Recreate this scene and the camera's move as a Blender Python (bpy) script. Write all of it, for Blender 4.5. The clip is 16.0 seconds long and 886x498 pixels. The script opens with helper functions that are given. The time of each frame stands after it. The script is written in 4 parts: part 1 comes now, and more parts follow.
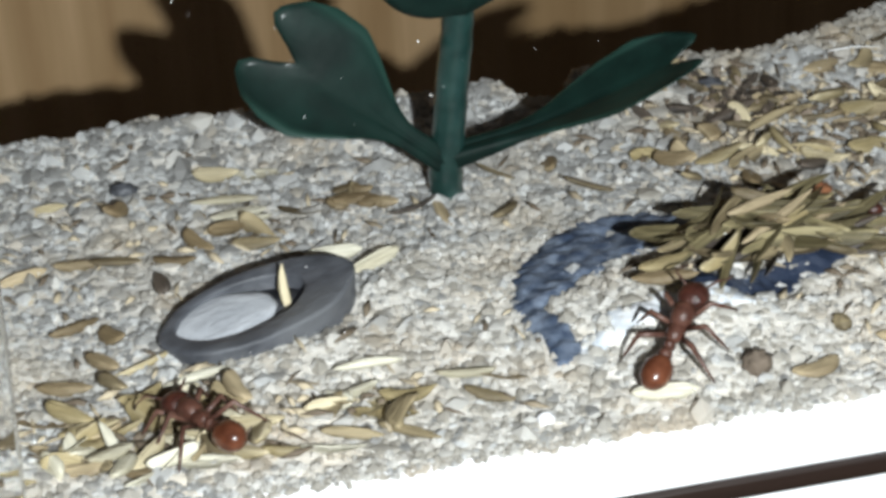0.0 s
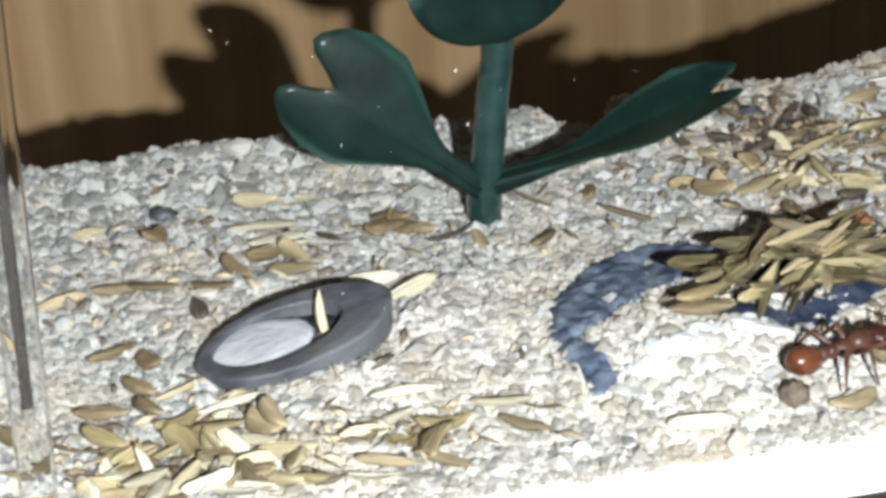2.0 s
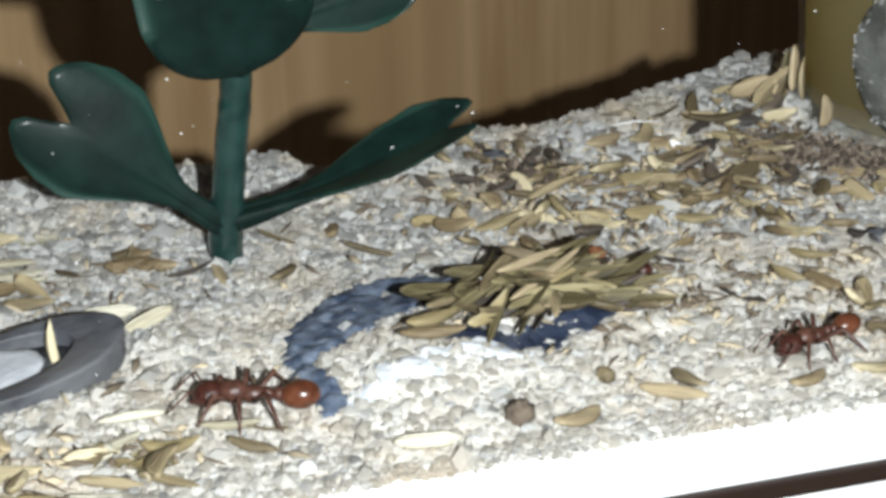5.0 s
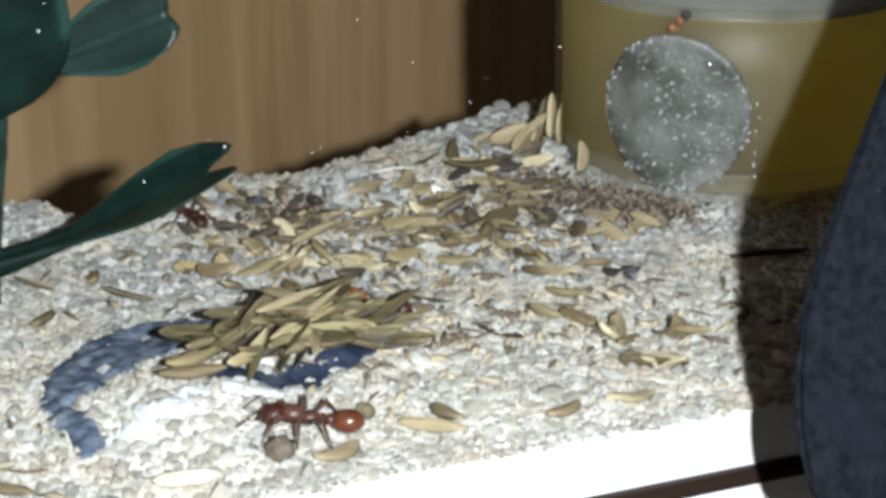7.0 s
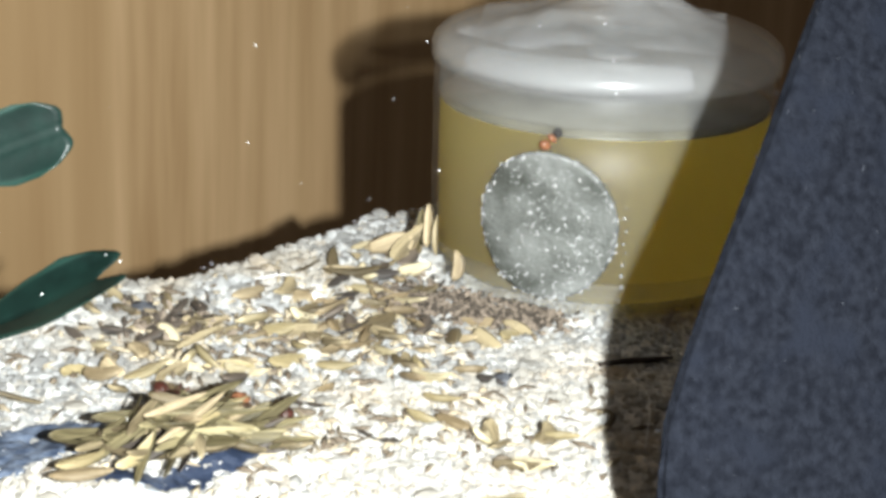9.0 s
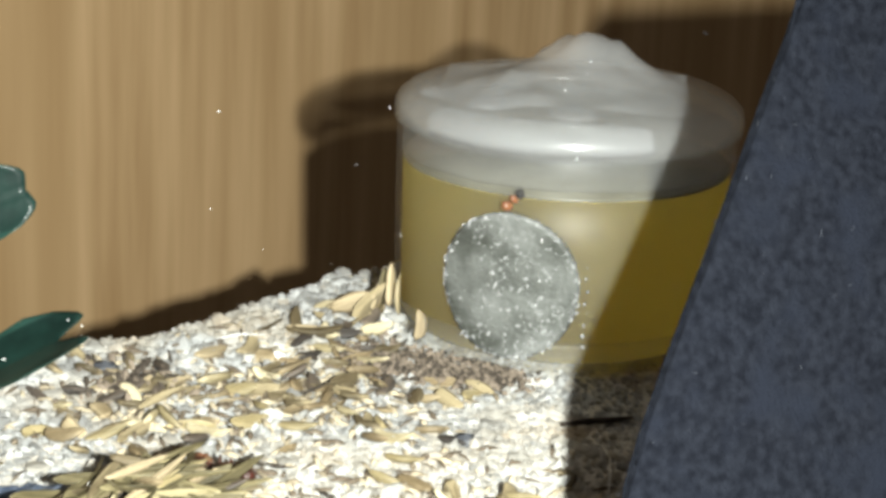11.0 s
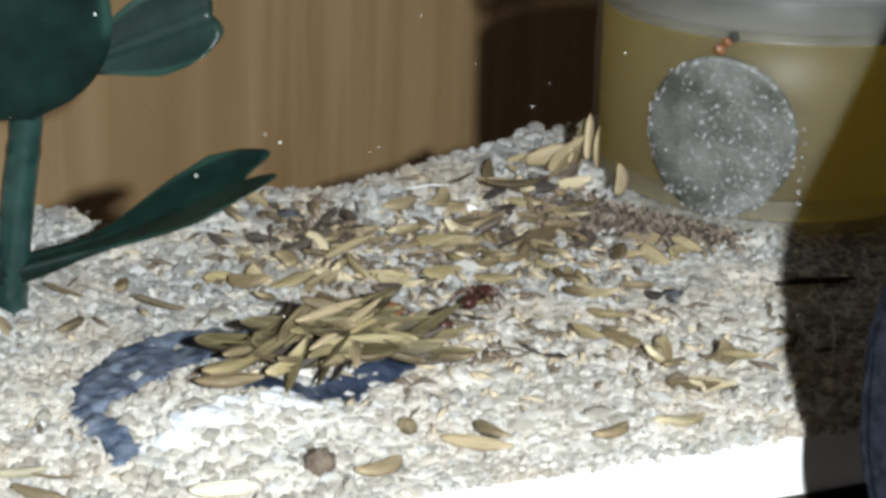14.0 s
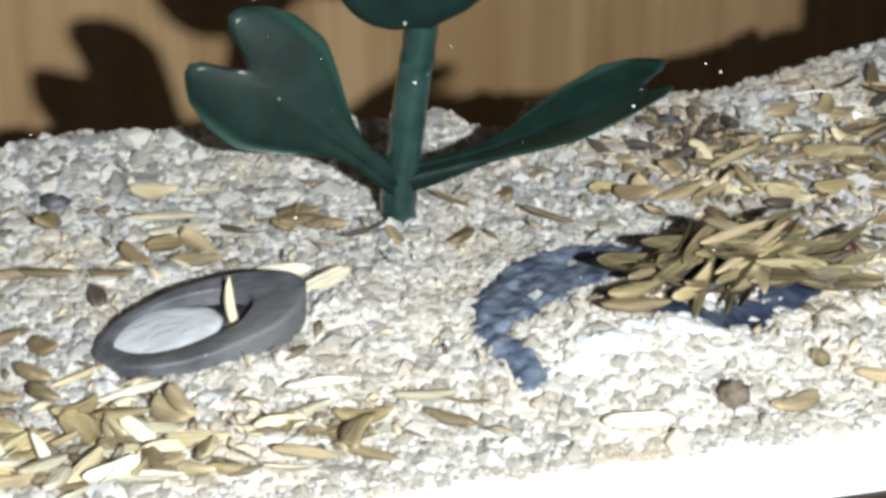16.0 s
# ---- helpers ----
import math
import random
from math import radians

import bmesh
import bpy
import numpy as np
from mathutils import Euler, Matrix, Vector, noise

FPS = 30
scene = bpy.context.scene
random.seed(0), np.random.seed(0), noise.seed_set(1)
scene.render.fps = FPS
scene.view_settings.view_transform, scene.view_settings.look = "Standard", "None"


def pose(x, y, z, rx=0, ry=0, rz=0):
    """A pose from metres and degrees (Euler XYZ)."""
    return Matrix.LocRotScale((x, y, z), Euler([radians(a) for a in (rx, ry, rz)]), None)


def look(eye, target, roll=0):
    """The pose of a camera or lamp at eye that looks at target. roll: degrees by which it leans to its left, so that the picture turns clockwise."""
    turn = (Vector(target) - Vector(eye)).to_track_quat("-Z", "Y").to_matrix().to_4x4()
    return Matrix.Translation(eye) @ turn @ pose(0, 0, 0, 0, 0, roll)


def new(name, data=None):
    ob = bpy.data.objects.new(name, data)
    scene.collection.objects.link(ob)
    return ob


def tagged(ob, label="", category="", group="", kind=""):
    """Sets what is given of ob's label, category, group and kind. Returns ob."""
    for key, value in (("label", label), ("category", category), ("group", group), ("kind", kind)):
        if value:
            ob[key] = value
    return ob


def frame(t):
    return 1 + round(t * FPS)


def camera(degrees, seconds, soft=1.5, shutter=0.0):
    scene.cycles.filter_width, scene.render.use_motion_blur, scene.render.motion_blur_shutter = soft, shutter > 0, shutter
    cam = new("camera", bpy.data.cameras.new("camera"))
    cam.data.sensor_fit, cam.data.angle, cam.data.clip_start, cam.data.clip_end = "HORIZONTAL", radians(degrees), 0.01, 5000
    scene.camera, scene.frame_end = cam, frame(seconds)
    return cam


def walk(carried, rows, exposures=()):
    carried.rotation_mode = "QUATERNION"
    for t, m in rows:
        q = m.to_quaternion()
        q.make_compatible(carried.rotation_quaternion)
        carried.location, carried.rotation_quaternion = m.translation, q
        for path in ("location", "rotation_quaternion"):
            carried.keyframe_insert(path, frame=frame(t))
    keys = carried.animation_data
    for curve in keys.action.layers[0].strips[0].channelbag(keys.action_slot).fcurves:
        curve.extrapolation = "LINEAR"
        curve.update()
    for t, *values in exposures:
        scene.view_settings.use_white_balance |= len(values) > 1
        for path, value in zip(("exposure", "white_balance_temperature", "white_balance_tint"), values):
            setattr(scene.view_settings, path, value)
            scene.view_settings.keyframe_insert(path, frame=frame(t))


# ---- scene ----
CM = 0.01                      # the plan below is in centimetres
FOV = 26.09
cam = camera(FOV, 16.0, soft=3.7)
PATH = [
    (0, (-0.02262, -0.13852, 0.09158), (0.01038, 0.03676, 0.00110), -3.56),
    (0.5, (-0.02576, -0.13899, 0.09357), (0.00669, 0.03602, 0.00235), -3.23),
    (1, (-0.02733, -0.13881, 0.09370), (0.00360, 0.03701, 0.00354), -2.92),
    (1.5, (-0.02649, -0.13880, 0.09374), (0.00355, 0.03755, 0.00432), -3.14),
    (2, (-0.02206, -0.13838, 0.09195), (0.00694, 0.03882, 0.00386), -3.66),
    (2.5, (-0.02040, -0.13736, 0.08994), (0.01225, 0.03969, 0.00284), -3.15),
    (3, (-0.01923, -0.13838, 0.08947), (0.01712, 0.03825, 0.00297), -2.78),
    (3.5, (-0.01804, -0.13947, 0.08744), (0.02324, 0.03715, 0.00317), -2.03),
    (4, (-0.01729, -0.14061, 0.08755), (0.02711, 0.03583, 0.00450), -1.72),
    (4.2, (-0.01747, -0.14203, 0.08758), (0.02746, 0.03462, 0.00527), -1.81),
    (6.3, (-0.01291, -0.14538, 0.08065), (0.04753, 0.02934, 0.00437), -0.47),
    (6.5, (-0.01303, -0.14599, 0.08120), (0.04890, 0.02798, 0.00439), -0.52),
    (7, (-0.01454, -0.14758, 0.08274), (0.05757, 0.02444, 0.01058), 0.41),
    (7.5, (-0.01580, -0.14841, 0.08453), (0.06053, 0.02224, 0.01345), 0.99),
    (8, (-0.01631, -0.15072, 0.08509), (0.06460, 0.02042, 0.02056), 1.52),
    (8.5, (-0.01871, -0.15410, 0.08753), (0.06584, 0.01564, 0.02398), 2.11),
    (9, (-0.01877, -0.15444, 0.08778), (0.06675, 0.01507, 0.02491), 2.40),
    (9.5, (-0.01856, -0.15549, 0.08729), (0.06871, 0.01365, 0.02584), 2.48),
    (9.7, (-0.01902, -0.15609, 0.08808), (0.07076, 0.01307, 0.03045), 2.61),
    (11.8, (-0.01813, -0.15180, 0.08964), (0.06953, 0.01811, 0.03093), 3.42),
    (12, (-0.01774, -0.14971, 0.08799), (0.06675, 0.02093, 0.02680), 3.34),
    (12.5, (-0.01884, -0.14520, 0.08359), (0.06232, 0.02590, 0.01928), 2.94),
    (13, (-0.01864, -0.14290, 0.08274), (0.06096, 0.02796, 0.01588), 2.80),
    (13.5, (-0.01910, -0.14148, 0.08055), (0.05782, 0.03022, 0.01269), 2.58),
    (14, (-0.01822, -0.14152, 0.07760), (0.05562, 0.03158, 0.00988), 2.22),
    (14.5, (-0.01823, -0.13884, 0.07557), (0.04872, 0.03378, -0.00004), 1.76),
    (15, (-0.01990, -0.13684, 0.07586), (0.04153, 0.03653, -0.00269), 1.41),
    (15.5, (-0.02625, -0.13339, 0.07929), (0.02620, 0.04112, -0.00315), 0.95),
    (16, (-0.02820, -0.13076, 0.08094), (0.01738, 0.04582, -0.00115), 0.27),
]
EXPOSURES = [(0, -0.25, 6350, 9), (0.5, 0.05, 6350, 9), (1, 0.16, 6350, 9), (2, 0.18, 6450, 10), (4.2, -0.05, 6500, 10), (6.3, -0.1, 6300, 8), (7, 0, 6300, 8), (7.5, 0.3, 6320, 8), (8, 0.65, 6350, 9), (8.5, 0.9, 6450, 9), (9.7, 1, 6600, 9), (11.8, 0.85, 6900, 4), (12.5, 0.45, 6800, 6), (13, 0.28, 6650, 8), (14, -0.03, 6400, 9), (15, -0.3, 6300, 8), (15.5, -0.18, 6300, 8), (16, 0.2, 6500, 10)]
walk(cam, [(t, look(eye, target, roll)) for t, eye, target, roll in PATH], EXPOSURES)

# ---- light: the small lamp of the phone beside its lens, and a dim warm room ----
world = bpy.data.worlds.new("room_light")
scene.world = world
world.use_nodes = True
world.node_tree.nodes["Background"].inputs[0].default_value = (1.0, 0.90, 0.82, 1)
room_way, room_split, room_level = (world.node_tree.nodes.new(kind) for kind in ("ShaderNodeTexCoord", "ShaderNodeSeparateXYZ", "ShaderNodeMapRange"))
room_level.inputs["From Min"].default_value, room_level.inputs["From Max"].default_value = -0.2, 1.0
room_level.inputs["To Min"].default_value, room_level.inputs["To Max"].default_value = 0.012, 0.065
world.node_tree.links.new(room_way.outputs["Generated"], room_split.inputs[0])
world.node_tree.links.new(room_split.outputs["Z"], room_level.inputs["Value"])
world.node_tree.links.new(room_level.outputs["Result"], world.node_tree.nodes["Background"].inputs[1])

LAMP = (0.001, -0.180, 0.096)
torch_data = bpy.data.lights.new("torch", "SPOT")
torch_data.energy, torch_data.color = 4.5, (0.925, 0.97, 0.965)
torch_data.spot_size, torch_data.spot_blend, torch_data.shadow_soft_size = radians(110), 1.0, 0.0022
torch = new("torch", torch_data)
torch.matrix_world = look(LAMP, (0.06, 0.08, 0.0))


# ---- materials ----
def mat(name, c1, c2, scale=400.0, rough=0.6, bump=0.0, bump_scale=None, metallic=0.0, per="", stretch=(1, 1, 1), c3=None, ior=1.45,
        transmission=0.0, coat=0.0, subsurface=0.0, depth=0.006, detail=6.0, alpha=1.0, spread=(0.35, 0.65)):
    """A surface that varies between two colours (a third in specks), by noise and, with per, from piece to piece."""
    m = bpy.data.materials.new(name)
    m.use_nodes = True
    n, k = m.node_tree.nodes, m.node_tree.links
    b = n["Principled BSDF"]
    co, mp = n.new("ShaderNodeTexCoord"), n.new("ShaderNodeMapping")
    mp.inputs["Scale"].default_value = stretch
    k.new(co.outputs["Object"], mp.inputs["Vector"])
    tex = n.new("ShaderNodeTexNoise")
    tex.inputs["Scale"].default_value, tex.inputs["Detail"].default_value = scale, detail
    k.new(mp.outputs["Vector"], tex.inputs["Vector"])
    ramp = n.new("ShaderNodeValToRGB")
    ramp.color_ramp.elements[0].position, ramp.color_ramp.elements[1].position = spread
    ramp.color_ramp.elements[0].color, ramp.color_ramp.elements[1].color = (*c1, 1), (*c2, 1)
    fac = tex.outputs["Fac"]
    if per:
        source = n.new("ShaderNodeNewGeometry").outputs["Random Per Island"] if per == "island" else n.new("ShaderNodeObjectInfo").outputs["Random"]
        mix = n.new("ShaderNodeMath")
        mix.operation = "MULTIPLY_ADD"
        mix.inputs[1].default_value = 0.45 if per == "island" else 0.95
        add = n.new("ShaderNodeMath")
        add.operation = "MULTIPLY_ADD"
        add.inputs[1].default_value, add.inputs[2].default_value = (0.9, -0.18) if per == "island" else (0.55, -0.25)
        k.new(source, add.inputs[0])
        k.new(fac, mix.inputs[0])
        k.new(add.outputs[0], mix.inputs[2])
        fac = mix.outputs[0]
    k.new(fac, ramp.inputs["Fac"])
    colour = ramp.outputs["Color"]
    if c3:
        big = n.new("ShaderNodeTexNoise")
        big.inputs["Scale"].default_value, big.inputs["Detail"].default_value = scale * 0.17, 3.0
        k.new(mp.outputs["Vector"], big.inputs["Vector"])
        r2 = n.new("ShaderNodeValToRGB")
        r2.color_ramp.elements[0].position, r2.color_ramp.elements[1].position = 0.5, 0.68
        k.new(big.outputs["Fac"], r2.inputs["Fac"])
        mx = n.new("ShaderNodeMix")
        mx.data_type = "RGBA"
        mx.inputs["B"].default_value = (*c3, 1)
        k.new(r2.outputs["Color"], mx.inputs["Factor"])
        k.new(colour, mx.inputs["A"])
        colour = mx.outputs["Result"]
    k.new(colour, b.inputs["Base Color"])
    b.inputs["Roughness"].default_value, b.inputs["Metallic"].default_value, b.inputs["IOR"].default_value = rough, metallic, ior
    b.inputs["Transmission Weight"].default_value, b.inputs["Coat Weight"].default_value = transmission, coat
    b.inputs["Alpha"].default_value = alpha
    if subsurface:
        b.inputs["Subsurface Radius"].default_value = (1.0, 0.92, 0.82)
        b.inputs["Subsurface Weight"].default_value, b.inputs["Subsurface Scale"].default_value = subsurface, depth
    if bump:
        t2, bp = n.new("ShaderNodeTexNoise"), n.new("ShaderNodeBump")
        t2.inputs["Scale"].default_value, t2.inputs["Detail"].default_value = bump_scale or scale * 2, 5.0
        k.new(mp.outputs["Vector"], t2.inputs["Vector"])
        bp.inputs["Strength"].default_value, bp.inputs["Distance"].default_value = bump, 0.0004
        k.new(t2.outputs["Fac"], bp.inputs["Height"])
        k.new(bp.outputs["Normal"], b.inputs["Normal"])
        if coat:
            k.new(bp.outputs["Normal"], b.inputs["Coat Normal"])
    return m


M_BED = mat("sand_bed", (0.62, 0.585, 0.53), (0.76, 0.735, 0.69), 700, 0.9, 0.5, 1500, c3=(0.72, 0.65, 0.55))
M_GRAIN = mat("sand_grain", (0.56, 0.53, 0.475), (0.83, 0.815, 0.78), 420, 0.7, per="island", c3=(0.72, 0.64, 0.53))
M_GRAIN_GREY = mat("grey_grain", (0.42, 0.415, 0.405), (0.76, 0.765, 0.76), 420, 0.7, per="island", c3=(0.62, 0.575, 0.50))
for grain in (M_GRAIN, M_GRAIN_GREY):  # quartz lets light through
    gn, gk = grain.node_tree.nodes, grain.node_tree.links
    g_through, g_mix = gn.new("ShaderNodeBsdfTranslucent"), gn.new("ShaderNodeMixShader")
    g_mix.inputs["Fac"].default_value = 0.5
    gk.new(gn["Principled BSDF"].inputs["Base Color"].links[0].from_socket, g_through.inputs["Color"])
    gk.new(gn["Principled BSDF"].outputs[0], g_mix.inputs[1])
    gk.new(g_through.outputs[0], g_mix.inputs[2])
    gk.new(g_mix.outputs[0], gn["Material Output"].inputs["Surface"])
M_PLASTER = mat("white_plaster", (0.80, 0.80, 0.81), (0.87, 0.87, 0.88), 260, 0.7, 0.1, 700)
M_WOOD = mat("oak_board", (0.43, 0.262, 0.12), (0.70, 0.475, 0.26), 75, 0.6, 0.1, 350, stretch=(1.2, 1, 0.07), c3=(0.50, 0.32, 0.155), spread=(0.32, 0.68), detail=5.5)
M_DARK = mat("dark_wood", (0.004, 0.0026, 0.0015), (0.013, 0.008, 0.0045), 120, 0.85, 0.5, 400, stretch=(0.35, 1.2, 2.2), c3=(0.008, 0.005, 0.003), ior=1.2)
M_BAND = mat("brown_strip", (0.014, 0.008, 0.006), (0.030, 0.018, 0.014), 200, 0.35, stretch=(0.1, 1, 1))
M_TABLE = mat("dark_table", (0.035, 0.024, 0.017), (0.07, 0.048, 0.034), 60, 0.5, 0.1, 300, stretch=(0.1, 1, 1))
M_ACRYL = mat("clear_acrylic", (0.97, 0.98, 0.98), (1, 1, 1), 50, 0.02, ior=1.49, transmission=1.0)
M_NAVY = mat("navy_felt", (0.0052, 0.0061, 0.0092), (0.0122, 0.014, 0.0198), 900, 0.95, 0.7, 2600, c3=(0.0105, 0.0125, 0.019), ior=1.15)
M_LINT = mat("lint", (0.02, 0.022, 0.03), (0.07, 0.075, 0.09), 500, 0.9, per="island")
M_DUST = mat("dust", (0.8, 0.8, 0.8), (0.95, 0.95, 0.95), 800, 0.8)
M_STEM = mat("green_stem", (0.007, 0.025, 0.022), (0.017, 0.048, 0.043), 350, 0.3, 0.3, 500, c3=(0.032, 0.066, 0.060), coat=1.0)
M_LEAF = mat("green_leaf", (0.0018, 0.0092, 0.0074), (0.0042, 0.0185, 0.0145), 260, 0.6, 0.12, 800, c3=(0.0072, 0.028, 0.022), ior=1.3, coat=0.15)
M_STEM.node_tree.nodes["Principled BSDF"].inputs["Coat Roughness"].default_value = 0.13
M_LEAF.node_tree.nodes["Principled BSDF"].inputs["Coat Roughness"].default_value = 0.2
leaf_nodes, leaf_links = M_LEAF.node_tree.nodes, M_LEAF.node_tree.links  # the moulded rim's highlight is painted in as a paler green
rim_glint, rim_mix, leaf_shape = leaf_nodes.new("ShaderNodeMapRange"), leaf_nodes.new("ShaderNodeMix"), leaf_nodes.new("ShaderNodeNewGeometry")
rim_glint.inputs["From Min"].default_value, rim_glint.inputs["From Max"].default_value = 0.56, 0.68
rim_mix.data_type = "RGBA"
rim_mix.inputs["B"].default_value = (0.014, 0.042, 0.033, 1)
leaf_links.new(leaf_shape.outputs["Pointiness"], rim_glint.inputs["Value"])
leaf_links.new(rim_glint.outputs["Result"], rim_mix.inputs["Factor"])
leaf_links.new(leaf_nodes["Principled BSDF"].inputs["Base Color"].links[0].from_socket, rim_mix.inputs["A"])
leaf_links.new(rim_mix.outputs["Result"], leaf_nodes["Principled BSDF"].inputs["Base Color"])
M_CUP = mat("grey_cup", (0.055, 0.058, 0.068), (0.10, 0.105, 0.12), 350, 0.5, 0.5, 700, c3=(0.14, 0.145, 0.155))
M_COTTON = mat("white_cotton", (0.42, 0.44, 0.48), (0.58, 0.60, 0.64), 260, 0.9, 0.5, 900)
M_BLUE = mat("blue_stone", (0.034, 0.052, 0.095), (0.25, 0.30, 0.39), 480, 0.85, 0.4, 1100, c3=(0.050, 0.074, 0.125), spread=(0.38, 0.70))
# a darker copy of the blue stone: the heap's shade put into its colour
M_BLUE_SHADED = mat("shaded_blue_stone", (0.018, 0.026, 0.050), (0.12, 0.15, 0.22), 420, 0.5, 0.9, 900, c3=(0.022, 0.032, 0.06), spread=(0.42, 0.72))
M_PALE = mat("pale_crust", (0.56, 0.61, 0.67), (0.80, 0.82, 0.85), 350, 0.9, 0.7, 900)
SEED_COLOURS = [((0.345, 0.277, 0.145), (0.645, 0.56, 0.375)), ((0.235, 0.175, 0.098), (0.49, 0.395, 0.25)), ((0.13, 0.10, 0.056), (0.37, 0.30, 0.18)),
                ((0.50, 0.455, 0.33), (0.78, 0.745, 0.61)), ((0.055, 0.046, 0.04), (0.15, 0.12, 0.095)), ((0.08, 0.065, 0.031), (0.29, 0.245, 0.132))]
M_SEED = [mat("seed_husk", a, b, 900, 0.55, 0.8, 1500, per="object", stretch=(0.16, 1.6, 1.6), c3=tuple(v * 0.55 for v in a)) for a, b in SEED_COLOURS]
M_CHAFF = mat("chaff", (0.13, 0.10, 0.07), (0.52, 0.44, 0.31), 500, 0.7, per="island")
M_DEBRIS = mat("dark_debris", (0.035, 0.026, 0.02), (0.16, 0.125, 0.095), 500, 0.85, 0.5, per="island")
M_ANT = mat("ant_shell", (0.05, 0.020, 0.014), (0.10, 0.043, 0.030), 900, 0.35, 0.25, 2600)
M_ANT_DARK = mat("ant_dark_shell", (0.028, 0.010, 0.008), (0.065, 0.02, 0.013), 900, 0.35, 0.4, 2600)
M_GASTER = mat("ant_gaster", (0.07, 0.022, 0.011), (0.14, 0.048, 0.024), 600, 0.25, coat=0.2)
M_LEG = mat("ant_leg", (0.05, 0.022, 0.016), (0.12, 0.058, 0.042), 900, 0.4)
M_SYRUP = mat("yellow_syrup", (0.40, 0.29, 0.05), (0.46, 0.335, 0.065), 60, 0.6, ior=1.05, subsurface=1.0, depth=0.03)
syrup_nodes, syrup_links = M_SYRUP.node_tree.nodes, M_SYRUP.node_tree.links  # cloudy: light wanders through it
syrup_glow, syrup_mix = syrup_nodes.new("ShaderNodeBsdfTranslucent"), syrup_nodes.new("ShaderNodeMixShader")
syrup_glow.inputs["Color"].default_value, syrup_mix.inputs["Fac"].default_value = (0.99, 0.86, 0.34, 1), 0.82
syrup_links.new(syrup_nodes["Principled BSDF"].outputs[0], syrup_mix.inputs[1])
syrup_links.new(syrup_glow.outputs[0], syrup_mix.inputs[2])
syrup_links.new(syrup_mix.outputs[0], syrup_nodes["Material Output"].inputs["Surface"])


def frosted(name, milk, colour, rough=0.3, shine=0.02, blur=0.45):
    """A thin cloudy plastic wall: milk is the share of light that it scatters."""
    m = mat(name, tuple(c * 0.94 for c in colour), colour, 150, rough, 0.15, 260)
    n, k = m.node_tree.nodes, m.node_tree.links
    clear, mix = n.new("ShaderNodeBsdfTransparent"), n.new("ShaderNodeMixShader")
    tex, ramp = n.new("ShaderNodeTexNoise"), n.new("ShaderNodeMapRange")
    tex.inputs["Scale"].default_value = 130
    ramp.inputs["To Min"].default_value, ramp.inputs["To Max"].default_value = milk * 0.6, milk * 1.4
    k.new(tex.outputs["Fac"], ramp.inputs["Value"])
    k.new(ramp.outputs["Result"], mix.inputs["Fac"])
    gloss, skin = n.new("ShaderNodeBsdfGlossy"), n.new("ShaderNodeMixShader")
    gloss.inputs["Roughness"].default_value, skin.inputs["Fac"].default_value = blur, shine
    k.new(clear.outputs[0], skin.inputs[1])
    k.new(gloss.outputs[0], skin.inputs[2])
    k.new(skin.outputs[0], mix.inputs[1])
    glow, both = n.new("ShaderNodeBsdfTranslucent"), n.new("ShaderNodeMixShader")
    glow.inputs["Color"].default_value = (*colour, 1)
    both.inputs["Fac"].default_value = 0.62
    k.new(n["Principled BSDF"].outputs[0], both.inputs[1])
    k.new(glow.outputs[0], both.inputs[2])
    k.new(both.outputs[0], mix.inputs[2])
    k.new(mix.outputs[0], n["Material Output"].inputs["Surface"])
    return m


M_JAR = frosted("frosted_plastic", 0.07, (0.80, 0.81, 0.79), 0.6)
M_FOOT = frosted("frosted_rim", 0.10, (0.82, 0.82, 0.78), 0.6)
M_LID = frosted("milky_lid", 0.24, (0.84, 0.85, 0.85), 0.18, 0.08, 0.14)
M_FILM = frosted("crumpled_film", 0.20, (0.88, 0.89, 0.90), 0.2, 0.045, 0.2)
M_SKIRT = frosted("cloudy_skirt", 0.16, (0.80, 0.82, 0.84), 0.4)
M_WHITE = frosted("white_film", 0.15, (0.86, 0.87, 0.90), 0.3)
M_CRYSTAL = mat("sugar_crystals", (0.72, 0.73, 0.72), (0.97, 0.97, 0.97), 500, 0.06, per="island", transmission=0.7, ior=1.5)
M_SPONGE = mat("grey_membrane", (0.06, 0.063, 0.056), (0.19, 0.195, 0.187), 150, 0.25, 0.7, 1300)
M_SKIN = mat("grey_skin", (0.10, 0.09, 0.055), (0.19, 0.178, 0.135), 110, 0.3, 0.2, 300)
M_SOIL = mat("damp_soil", (0.055, 0.043, 0.033), (0.25, 0.20, 0.155), 300, 0.9, 0.4, per="island")
M_BLACK = mat("black_shell", (0.008, 0.006, 0.006), (0.02, 0.016, 0.014), 600, 0.15, coat=0.5)
M_ORANGE = mat("amber_shell", (0.15, 0.06, 0.03), (0.25, 0.11, 0.055), 600, 0.3)


# added brown strip: paints the dark refraction in the post's upper part
M_POST_DARK = frosted("post_refraction", 0.64, (0.040, 0.031, 0.026), 0.5)


# ---- building ----
def link(name, bm, material, parent=None, label="", smooth=True):
    me = bpy.data.meshes.new(name)
    bm.to_mesh(me)
    bm.free()
    me.materials.append(material)
    if smooth:
        me.polygons.foreach_set("use_smooth", [True] * len(me.polygons))
    ob = new(name, me)
    ob.parent = parent
    return tagged(ob, label)


def part(name, bm, material, parent, label="", smooth=True):
    return link(name, bm, material, parent, label, smooth)


def thing(name, label, category, group="", kind="", at=(0, 0, 0)):
    ob = new(name)
    ob.empty_display_size = 0.005
    ob.location = [v * CM for v in at]
    return tagged(ob, label, category, group, kind)


